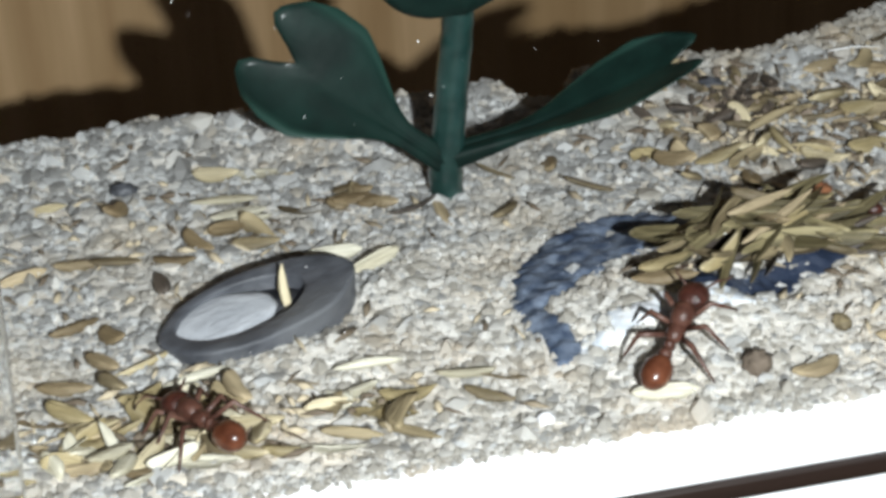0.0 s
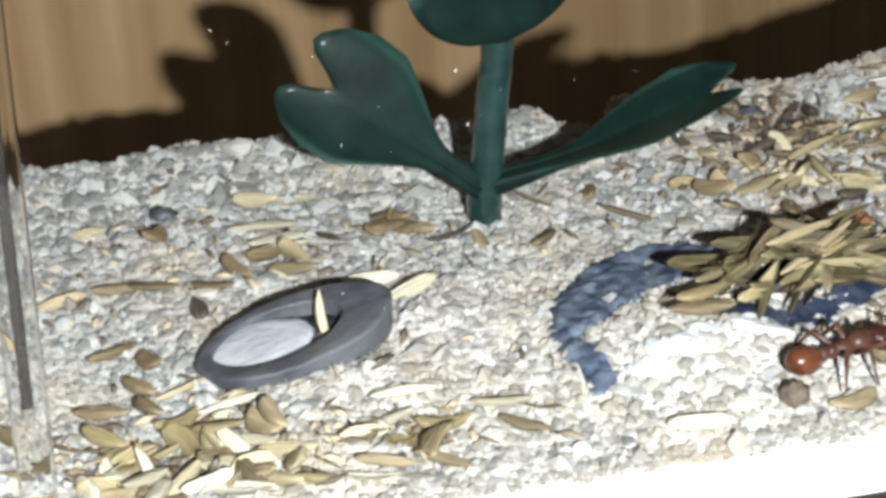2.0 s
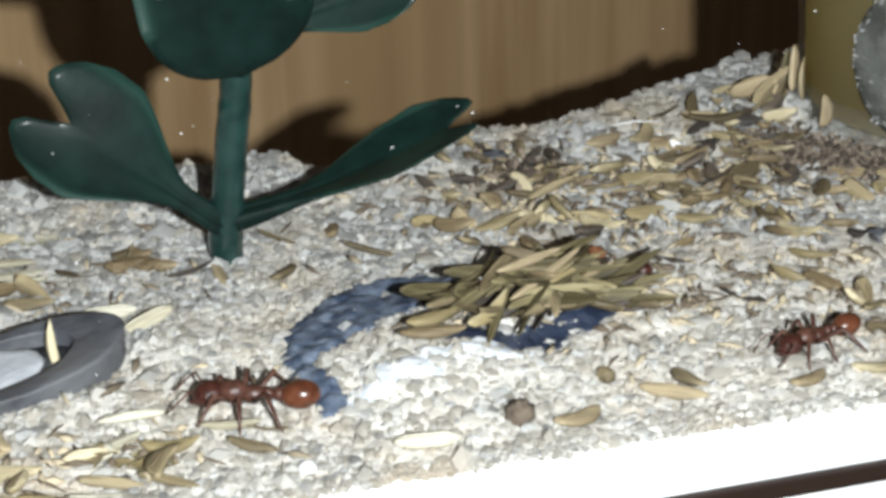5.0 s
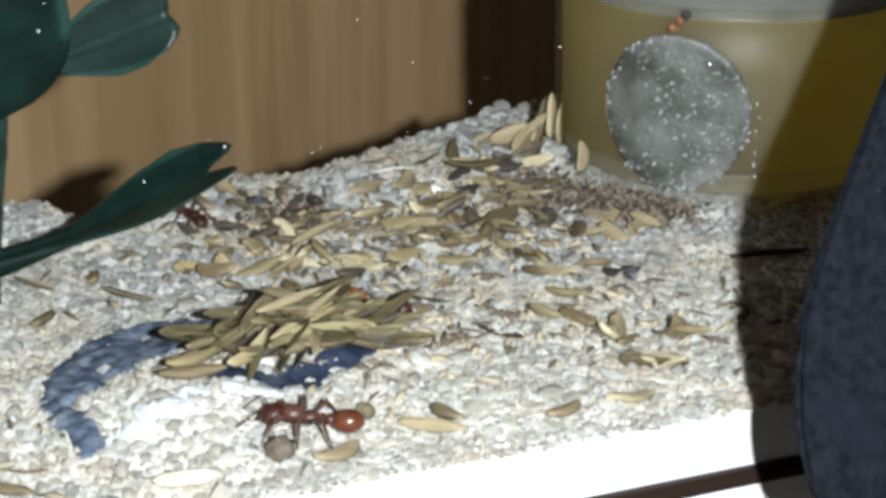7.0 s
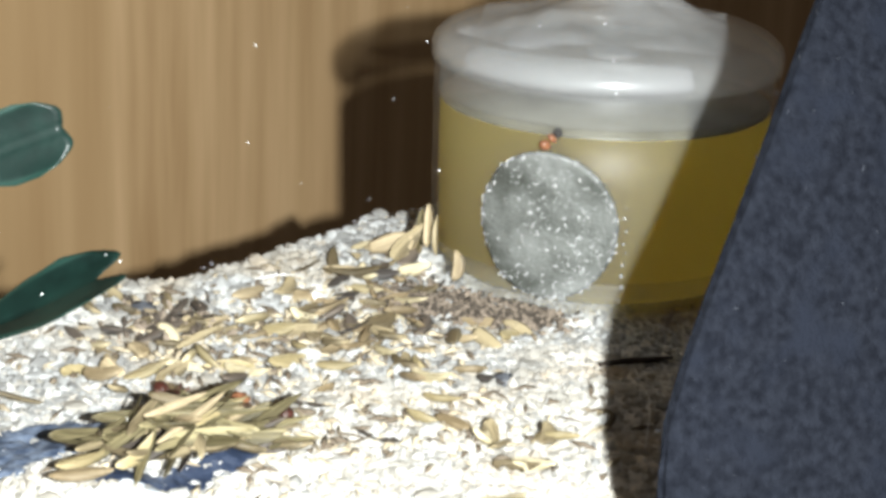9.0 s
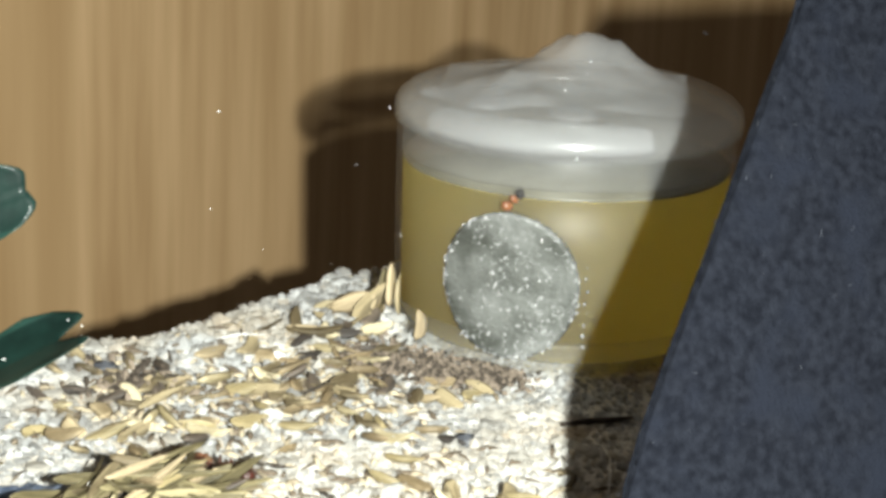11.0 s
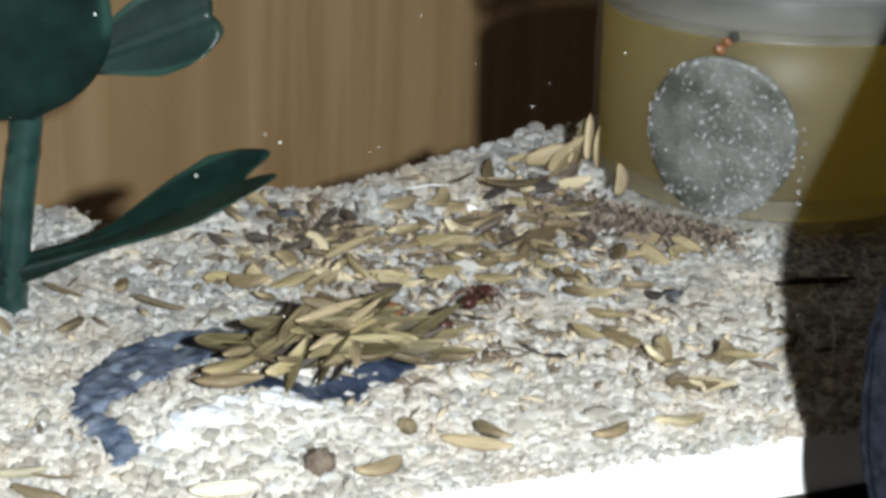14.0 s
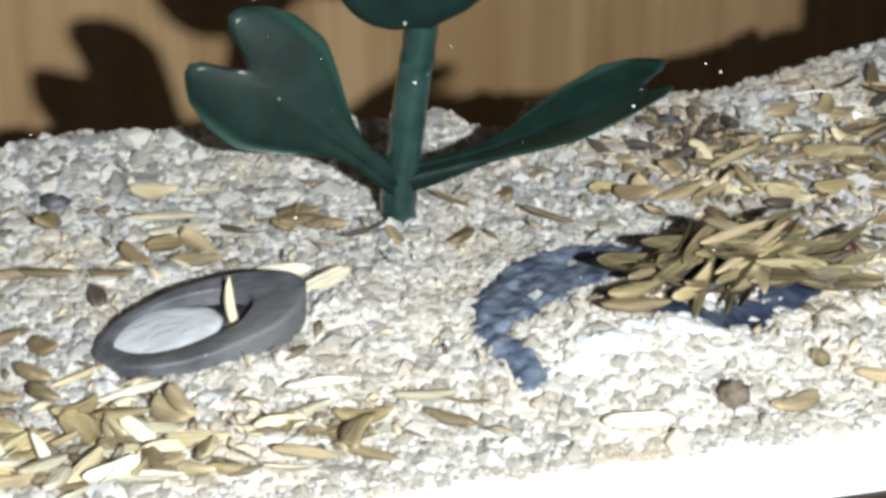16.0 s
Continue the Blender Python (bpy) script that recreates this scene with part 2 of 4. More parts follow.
def box(bm, x0, x1, y0, y1, z0, z1, bevel=0.0):
    """A box in centimetres, with rounded edges."""
    made = bmesh.ops.create_cube(bm, size=1.0)["verts"]
    for v in made:
        v.co = Vector(((x0 + x1) / 2 + v.co.x * (x1 - x0), (y0 + y1) / 2 + v.co.y * (y1 - y0), (z0 + z1) / 2 + v.co.z * (z1 - z0))) * CM
    if bevel:
        edges = {e for v in made for e in v.link_edges}
        bmesh.ops.bevel(bm, geom=list(edges), offset=bevel * CM, segments=2, affect="EDGES", profile=0.6)
    return bm


def rings(bm, rows, closed_start=True, closed_end=True):
    """Skin over rings of points (centimetres), each ring of one length."""
    loops = [[bm.verts.new(Vector(p) * CM) for p in row] for row in rows]
    for a, b in zip(loops, loops[1:]):
        for i in range(len(a)):
            j = (i + 1) % len(a)
            bm.faces.new((a[i], a[j], b[j], b[i]))
    if closed_start:
        bm.faces.new(loops[0][::-1])
    if closed_end:
        bm.faces.new(loops[-1])
    return bm


def lathe(bm, profile, centre=(0, 0), seg=64, wobble=0.0, close=True):
    """A turned form from (radius, height) pairs."""
    rows = []
    for r, z in profile:
        rows.append([(centre[0] + (r + wobble * noise.noise((math.cos(a) * 2, math.sin(a) * 2, z * 2))) * math.cos(a),
                      centre[1] + (r + wobble * noise.noise((math.cos(a) * 2, math.sin(a) * 2, z * 2))) * math.sin(a), z)
                     for a in (2 * math.pi * i / seg for i in range(seg))])
    return rings(bm, rows, close, close)


def tube(bm, points, radii, seg=10):
    """A round rod along points, in centimetres."""
    rows, pts = [], [Vector(p) for p in points]
    for i, p in enumerate(pts):
        ahead = (pts[min(i + 1, len(pts) - 1)] - pts[max(i - 1, 0)]).normalized()
        side = ahead.cross(Vector((0.13, 0.31, 0.94)))
        side = (side if side.length > 0.05 else ahead.cross(Vector((1, 0, 0)))).normalized()
        up = side.cross(ahead)
        rows.append([p + (side * math.cos(a) + up * math.sin(a)) * radii[i] for a in (2 * math.pi * j / seg for j in range(seg))])
    return rings(bm, rows)


def blob(bm, centre, size, turn=0.0, sub=2, rough=0.0):
    made = bmesh.ops.create_icosphere(bm, subdivisions=sub, radius=1.0)["verts"]
    m = Matrix.Rotation(turn, 3, "Y")
    for v in made:
        k = 1 + rough * noise.noise(v.co * 2.3 + Vector(centre) * 5)
        v.co = (m @ Vector((v.co.x * size[0] * k, v.co.y * size[1] * k, v.co.z * size[2] * k)) + Vector(centre)) * CM
    return bm


def smooth01(v):
    v = min(1.0, max(0.0, v))
    return v * v * (3 - 2 * v)


def back_limit(x):
    return 7.75 + 0.16 * noise.noise((x * 0.9, 3.1, 0)) + 0.07 * noise.noise((x * 4, 1.1, 0)) + 1.35 * smooth01((x - 5.8) / 4.2) + 0.1 * smooth01((-1 - x) / 2) + 0.15 * math.exp(-((x - 2.3) / 0.3) ** 2) - 0.62 * math.exp(-((x - 3.15) / 0.42) ** 4)


def right_limit(y):
    return 14.6


def ground(x, y):
    """The height of the sand, in centimetres."""
    z = 0.07 * noise.noise((x * 0.8, y * 0.8, 0.3)) + 0.045 * noise.noise((x * 2.3, y * 2.3, 1.7)) + 0.03 * noise.noise((x * 6, y * 6, 4.1))
    z += 0.22 * smooth01((y - 6.2) / 1.5) + 0.12 * smooth01((x - 8) / 1.5) * smooth01((y - 6) / 1.5)
    z += 0.30 * math.exp(-((x - 3.1) / 1.5) ** 2 - ((y - 1.9) / 0.9) ** 2)
    z += 0.16 * math.exp(-((x - 4.4) / 1.4) ** 2 - ((y - 2.9) / 0.8) ** 2)
    z += 0.12 * math.exp(-((x - 0.6) / 0.7) ** 2 - ((y - 3.0) / 0.8) ** 2)
    z += 0.10 * math.exp(-((x + 0.55) / 0.6) ** 2 - ((y - 2.15) / 0.32) ** 2) + 0.05 * math.exp(-((x - 0.2) / 0.3) ** 2 - ((y - 2.9) / 0.5) ** 2)
    z -= 0.10 * math.exp(-((x + 1.0) / 0.5) ** 2 - ((y - 2.9) / 0.35) ** 2)
    z -= 0.18 * math.exp(-((x - 4.05) / 0.6) ** 4 - ((y - 1.84) / 0.30) ** 4)
    hollow = smooth01((2.50 - math.hypot(x - 11.83, y - 6.87)) / 0.14)  # pressed flat under the jar
    return (z * (1 - hollow) + 0.02 * hollow) * smooth01(y / 0.5 + 0.25)


# ---- setting ----
def build_sand():
    nx, ny = 400, 180
    bm = bmesh.new()
    grid = []
    for j in range(ny + 1):
        t = j / ny
        row = []
        for i in range(nx + 1):
            s = i / nx
            x = -7.5 + s * (right_limit(8 * t) + 7.5)
            y = t * back_limit(x)
            x = -7.5 + s * (right_limit(y) + 0.06 * noise.noise((y * 3, 7, 0)) + 7.5)
            row.append(bm.verts.new(Vector((x, y, ground(x, y) - 0.004 + 0.02 * noise.noise((x * 9, y * 9, 6)))) * CM))
        grid.append(row)
    for j in range(ny):
        for i in range(nx):
            bm.faces.new((grid[j][i], grid[j][i + 1], grid[j + 1][i + 1], grid[j + 1][i]))
    edge = grid[0] + [r[-1] for r in grid[1:]] + grid[-1][-2::-1] + [r[0] for r in grid[-2:0:-1]]
    low = [bm.verts.new((v.co.x, v.co.y, -0.75 * CM)) for v in edge]
    for i in range(len(edge)):
        j = (i + 1) % len(edge)
        bm.faces.new((edge[j], edge[i], low[i], low[j]))
    ob = link("ground", bm, M_BED)
    tagged(ob, "bed of pale coarse sand in an ant tray", "sand", kind="structure")


HOOK = [(1.70, 1.30, 0.17), (1.70, 1.48, 0.15), (1.66, 1.68, 0.13), (1.64, 1.95, 0.17), (1.66, 2.25, 0.22), (1.86, 2.62, 0.34), (2.2, 3.04, 0.48), (2.7, 3.38, 0.54), (3.2, 3.5, 0.46), (3.7, 3.4, 0.33)]
STRIP = [(3.15, 1.86, 0.10), (3.5, 1.86, 0.16), (3.85, 1.92, 0.20), (4.2, 2.03, 0.18), (4.55, 2.17, 0.14), (4.95, 2.36, 0.12), (5.3, 2.5, 0.06)]
PALE = [(1.85, 1.2, 0.10), (2.2, 1.42, 0.18), (2.7, 1.55, 0.2), (3.2, 1.62, 0.2), (3.6, 1.58, 0.14), (3.9, 1.6, 0.08)]


def bare(path, x, y):
    """How deep a place lies inside a crust along (x, y, half width) points, with a ragged edge."""
    best = -9.0
    for (x0, y0, w0), (x1, y1, w1) in zip(path, path[1:]):
        k = min(1.0, max(0.0, ((x - x0) * (x1 - x0) + (y - y0) * (y1 - y0)) / ((x1 - x0) ** 2 + (y1 - y0) ** 2)))
        best = max(best, w0 + k * (w1 - w0) - math.hypot(x - x0 - k * (x1 - x0), y - y0 - k * (y1 - y0)))
    return best + 0.10 * noise.noise((x * 3.1, y * 3.1, 3)) + 0.07 * noise.noise((x * 8, y * 8, 5)) + 0.04 * noise.noise((x * 17, y * 17, 8))


def on_crust(x, y):
    """Whether the stone crust is bare here."""
    return 1.0 < x < 5.8 and 0.6 < y < 4.2 and (bare(HOOK, x, y) > 0.02 or bare(STRIP, x, y) > 0.02)


def build_grains():
    """Loose grains over the whole bed, in one mesh."""
    rng = np.random.default_rng(5)
    base = bmesh.new()
    bmesh.ops.create_icosphere(base, subdivisions=1, radius=1.0)
    shape = np.array([v.co[:] for v in base.verts])
    tris = np.array([[v.index for v in f.verts] for f in base.faces])
    base.free()
    spots = []
    while len(spots) < 42000:
        y = rng.uniform(-0.05, 9.3)
        x = rng.uniform(-5.2, 14.5)
        if x < right_limit(y) - 0.02 + 0.05 * noise.noise((y * 4, 3, 1)) and y < back_limit(x) + 0.05 and (not on_crust(x, y) or rng.random() < 0.05):
            near = 0.014 + 0.007 * rng.random()
            r = near * rng.choice([1.7, 2.6, 3.6, 5.2, 6.8], p=[0.30, 0.40, 0.24, 0.05, 0.01]) * (1.25 if y > 5.5 else 1.0)
            spots.append((x, y, ground(x, y) + rng.uniform(-0.62, 0.12) * r, r))
    for _ in range(2500):  # crumbs that stick to the top of the plaster face
        x = rng.uniform(-5.2, 9.6)
        low = 0.05 + 0.05 * noise.noise((x * 2.2, 4, 0)) + 0.03 * noise.noise((x * 7, 8, 0))
        r = rng.uniform(0.018, 0.05)
        spots.append((x, rng.uniform(-0.13, 0.02), 0.01 - max(0.0, low) * rng.random() ** 1.4 - r * 0.4, r))
    spots = np.array(spots)
    grey = np.array([y + 1.4 * noise.noise((x * 0.5, y * 0.5, 9)) > 3.6 or x < -1.8 + noise.noise((x, y, 2)) for x, y, _, _ in spots])
    grey ^= rng.random(len(spots)) < 0.12
    for some, material, label in ((~grey, M_GRAIN, "loose cream and white sand grains"), (grey, M_GRAIN_GREY, "loose grey and white sand grains")):
        part_of = spots[some]
        n, nv = len(part_of), len(shape)
        verts = shape[None] * rng.uniform(0.62, 1.3, (n, nv, 1)) * rng.uniform(0.6, 1.4, (n, 1, 3)) * np.array([1.0, 1.0, 0.7])
        ang = rng.uniform(0, 6.28, n)
        c, s = np.cos(ang)[:, None], np.sin(ang)[:, None]
        turned = verts.copy()
        turned[..., 0], turned[..., 1] = verts[..., 0] * c - verts[..., 1] * s, verts[..., 0] * s + verts[..., 1] * c
        verts = (turned * part_of[:, None, 3:] + part_of[:, None, :3]) * CM
        faces = (tris[None] + (np.arange(n) * nv)[:, None, None]).reshape(-1, 3)
        me = bpy.data.meshes.new("sand_grains")
        me.from_pydata(verts.reshape(-1, 3).tolist(), [], faces.tolist())
        me.materials.append(material)
        tagged(new("sand_grains", me), label, "sand", kind="stuff")


def build_setting():
    build_sand()
    bm = box(bmesh.new(), -9, 14.6, -0.10, -0.005, -0.695, -0.03, 0.02)
    tagged(link("trim_plaster", bm, M_PLASTER), "white plaster face under the sand", "plaster edge", kind="structure")
    bm = box(bmesh.new(), -9, 14.6, -0.16, 0.0, -0.90, -0.70, 0.03)
    tagged(link("trim_strip", bm, M_BAND), "narrow glossy brown strip under the plaster", "trim", kind="structure")
    bm = box(bmesh.new(), -9, 4.84, -0.10, -0.004, -1.31, -0.905, 0.02)
    box(bm, 4.88, 14.6, -0.10, -0.004, -1.31, -0.905, 0.02)
    box(bm, -9, 14.6, -0.10, -0.004, -4.6, -1.40, 0.02)
    box(bm, -9, 14.6, -0.055, -0.010, -4.55, -0.91)
    tagged(link("trim_base", bm, M_PLASTER), "white base of the tray", "base", kind="structure")
    bm = box(bmesh.new(), -9, 14.5, 0.0, 7.5, -4.6, -0.77)
    tagged(link("wall_base", bm, M_DARK), "dark core under the tray", "base", kind="structure")
    bm = box(bmesh.new(), -80, 80, -90, 9.6, -5.8, -4.6, 0.2)
    tagged(link("floor", bm, M_TABLE), "dark brown wooden table top", "table top", kind="structure")
    bm = box(bmesh.new(), -70, 90, 0, 2, -45, 45, 0.1)
    wall = tagged(link("wall_north", bm, M_WOOD), "light brown wooden board with upright grain", "wooden board", kind="structure")
    wall.matrix_world = pose(0, 0.28, 0, 0, 0, 15)


build_setting()


def build_case():
    """The clear acrylic front sheet and its corner post, with dust on it."""
    case = thing("acrylic_front", "clear acrylic front sheet with a thick polished corner, dusty", "acrylic sheet", at=(-3.4, -0.2, -0.7))
    def local(bm):
        bmesh.ops.translate(bm, verts=bm.verts[:], vec=-case.location)
        return bm
    bm = box(bmesh.new(), -3.66, -3.36, -0.42, -0.14, -0.70, 9.0, 0.03)
    for v in bm.verts:
        v.co.x += 0.05 * (v.co.z + 0.007)
    part("corner_post", local(bm), M_ACRYL, case, "clear polished corner edge").visible_shadow = False
    bm = box(bmesh.new(), -3.56, -3.47, -0.36, -0.30, 1.6, 8.95, 0.01)
    for v in bm.verts:
        v.co.x += 0.05 * (v.co.z + 0.007)
    part("dark_streak", local(bm), M_POST_DARK, case, "brown strip that stands for dark wood refracted in the post").visible_shadow = False
    rng = random.Random(4)
    bm = bmesh.new()
    for _ in range(110):
        x, z = rng.uniform(-3.2, 8.0), 1.0 + 4.5 * rng.random()
        r = rng.choice([0.0025, 0.0035, 0.005, 0.008])
        blob(bm, (x, -0.17, z), (r, 0.006, r * rng.uniform(0.7, 1.6)), rng.random() * 3, 1)
    part("dust", local(bm), M_DUST, case, "white dust specks").visible_shadow = False


build_case()


# ---- plant ----
def leaf_mesh(base, tip, side, width, stalk=0.22, notch=0.16, cup=0.10, thick=0.07, round_base=False):
    """A thick spoon-shaped leaf with a notched tip, from its base to its tip; side is the way across it."""
    base, tip, side = Vector(base), Vector(tip), Vector(side)
    ahead = tip - base
    length = ahead.length
    ahead.normalize()
    side = (side - ahead * side.dot(ahead)).normalized()
    up = ahead.cross(side)
    ns, nv = 22, 14
    bm = bmesh.new()
    sheets = []
    for face in (1, -1):
        rows = []
        for i in range(ns + 1):
            s = i / ns
            row = []
            for j in range(nv + 1):
                v = -1 + 2 * j / nv
                half = 0.14 + (width / 2 - 0.14) * smooth01((s - stalk) / (0.72 - stalk))
                if round_base:
                    half = 0.05 + (width / 2 - 0.05) * math.sqrt(1 - (1 - min(1.0, s / 0.5)) ** 2)
                reach = 0.80 + 0.20 * math.sqrt(max(0.0, 1 - v * v)) + 0.06 * (1 - abs(abs(v) - 0.5) * 2) - notch * math.exp(-(v / 0.22) ** 2)
                x = length * (s * (1 - smooth01((s - 0.55) / 0.45)) + s * reach * smooth01((s - 0.55) / 0.45))
                y = half * v
                bend = cup * (v * v) * smooth01((s - 0.2) / 0.5) - 0.12 * length * s * (1 - s) - 0.03 * math.exp(-(v / 0.12) ** 2)
                edge = thick / 2 * (math.sqrt(max(0.0, 1 - v ** 6)) * (1 - 0.85 * s ** 8)) + (0.075 * (1 - smooth01(s / 0.4)))
                row.append(bm.verts.new((base + ahead * x + side * y + up * (bend + face * edge)) * CM))
            rows.append(row)
        sheets.append(rows)
    for rows, flip in zip(sheets, (False, True)):
        for i in range(ns):
            for j in range(nv):
                q = (rows[i][j], rows[i + 1][j], rows[i + 1][j + 1], rows[i][j + 1])
                bm.faces.new(q if flip else q[::-1])
    a, b = sheets
    for i in range(ns):
        for j in (0, nv):
            q = (a[i][j], a[i + 1][j], b[i + 1][j], b[i][j])
            bm.faces.new(q if j == 0 else q[::-1])
    for j in range(nv):
        bm.faces.new((a[ns][j], a[ns][j + 1], b[ns][j + 1], b[ns][j]))
    bmesh.ops.recalc_face_normals(bm, faces=bm.faces[:])
    return bm


def build_plant():
    base = (1.41, 5.24, -0.1)
    plant = thing("plastic_plant", "dark green plastic plant with notched leaves, standing in sand", "plant", at=base)
    def local(bm):
        bmesh.ops.translate(bm, verts=bm.verts[:], vec=-plant.location)
        return bm
    line = [(1.40, 5.24, -0.3), (1.42, 5.24, 0.3), (1.48, 5.22, 0.8), (1.55, 5.2, 1.4), (1.62, 5.17, 1.9), (1.66, 5.15, 2.4), (1.72, 5.13, 3.4), (1.8, 5.1, 5.0)]
    pts, radii = [], []
    for (p, q) in zip(line, line[1:]):
        for i in range(14):
            at = Vector(p).lerp(Vector(q), i / 14)
            pts.append(at)
            radii.append((0.197 - 0.009 * max(0.0, at.z)) * (1 + 0.07 * noise.noise((at.z * 7, 2, 0)) + 0.03 * noise.noise((at.z * 17, 5, 0))))
    bm = tube(bmesh.new(), pts, radii, 20)
    part("stem", local(bm), M_STEM, plant, "thick ribbed green stem")
    leaves = [((1.42, 5.2, 0.40), (-0.50, 5.0, 2.16), (0.62, 0.05, 0.78), 1.46, 0.17, False),
              ((1.50, 5.2, 0.46), (4.06, 4.5, 1.60), (0.05, 0.93, 0.24), 0.98, 0.10, False),
              ((1.64, 4.9, 2.28), (1.36, 4.1, 4.1), (1.0, 0.1, 0.05), 1.9, 0.14, True),
              ((1.68, 5.1, 2.55), (3.46, 4.5, 3.30), (-0.35, 0.35, 0.85), 0.84, 0.0, False),
              ((1.68, 5.2, 2.6), (-0.4, 5.8, 4.4), (0.5, 0.3, 0.6), 1.6, 0.12, False)]
    for b, tip, side, w, notch, rounded in leaves:
        part("leaf", local(leaf_mesh(b, tip, side, w, notch=notch, round_base=rounded)), M_LEAF, plant)


build_plant()


# ---- dish, stone ring, jar, felt ----
def build_dish():
    c = (-0.99, 2.84)
    dish = thing("water_dish", "dark grey plastic cap holding wet white cotton, sunk in sand", "dish", at=(*c, 0.08))
    rim = [(0.70, -0.30), (0.96, -0.30), (1.00, -0.15), (1.03, 0.05), (1.045, 0.16), (1.05, 0.195), (1.035, 0.212), (0.98, 0.216), (0.89, 0.214), (0.868, 0.206), (0.858, 0.18), (0.845, 0.02), (0.70, -0.06)]
    bm = lathe(bmesh.new(), rim, seg=56, wobble=0.03)
    bmesh.ops.recalc_face_normals(bm, faces=bm.faces[:])
    for v in bm.verts:
        if v.co.xy.length < 0.0094 and v.co.z > -0.002:
            v.co.x, v.co.y = v.co.x * 0.80 - 0.0016, v.co.y * 0.80 + 0.0009
    part("rim", bm, M_CUP, dish)
    dish.rotation_euler, dish.scale = (radians(4), radians(-8), radians(16)), (1.0, 0.58, 0.9)
    bm = lathe(bmesh.new(), [(0.02, -0.10), (0.86, -0.10), (0.86, 0.03), (0.02, 0.035)], seg=40)
    part("bottom", bm, M_CUP, dish)
    bm = blob(bmesh.new(), (-0.38, 0.07, 0.125), (0.58, 0.74, 0.07), 0, 3, 0.12)
    part("cotton", bm, M_COTTON, dish, "wet white cotton")


build_dish()


def slab(path, height, cell=0.035):
    """A thin rough crust along (x, y, half width) points, in centimetres, with ragged broken edges."""
    x0, x1 = min(p[0] - p[2] for p in path) - 0.2, max(p[0] + p[2] for p in path) + 0.2
    y0, y1 = min(p[1] - p[2] for p in path) - 0.2, max(p[1] + p[2] for p in path) + 0.2
    bm, made = bmesh.new(), {}

    def corner(i, j):
        if (i, j) not in made:
            x = x0 + (i + 0.35 * noise.noise((i * 1.7, j * 1.3, 2))) * cell
            y = y0 + (j + 0.35 * noise.noise((i * 1.1, j * 1.9, 7))) * cell
            rise = height * (0.35 + 0.65 * smooth01(bare(path, x, y) / 0.12)) + 0.022 * noise.noise((x * 6, y * 6, 1)) + 0.014 * noise.noise((x * 16, y * 16, 4))
            made[i, j] = bm.verts.new(Vector((x, y, ground(x, y) + rise)) * CM)
        return made[i, j]
    for i in range(int((x1 - x0) / cell)):
        for j in range(int((y1 - y0) / cell)):
            if bare(path, x0 + (i + 0.5) * cell, y0 + (j + 0.5) * cell) > 0:
                bm.faces.new((corner(i, j), corner(i + 1, j), corner(i + 1, j + 1), corner(i, j + 1)))
    low = bmesh.ops.extrude_face_region(bm, geom=bm.faces[:])["geom"]
    for v in low:
        if isinstance(v, bmesh.types.BMVert):
            v.co.z -= 0.2 * CM
    bmesh.ops.recalc_face_normals(bm, faces=bm.faces[:])
    return bm


def build_ring():
    """Blue-grey crust that surfaces round the mouth of the nest."""
    stone = thing("blue_stone_ring", "blue-grey rough stone crust half buried in sand", "stone", at=(2.4, 2.4, 0.2))
    def local(bm):
        bmesh.ops.translate(bm, verts=bm.verts[:], vec=-stone.location)
        return bm
    part("crust", local(slab(HOOK, 0.045)), M_BLUE, stone)
    # this strip's dark colour stands for shade under the seed heap
    part("crust", local(slab(STRIP, 0.035)), M_BLUE_SHADED, stone, "navy crust coloured dark for the shade under the heap")
    part("pale_crust", local(slab(PALE, 0.03)), M_PALE, stone, "whitish crust")


build_ring()

JAR = (11.83, 6.87)


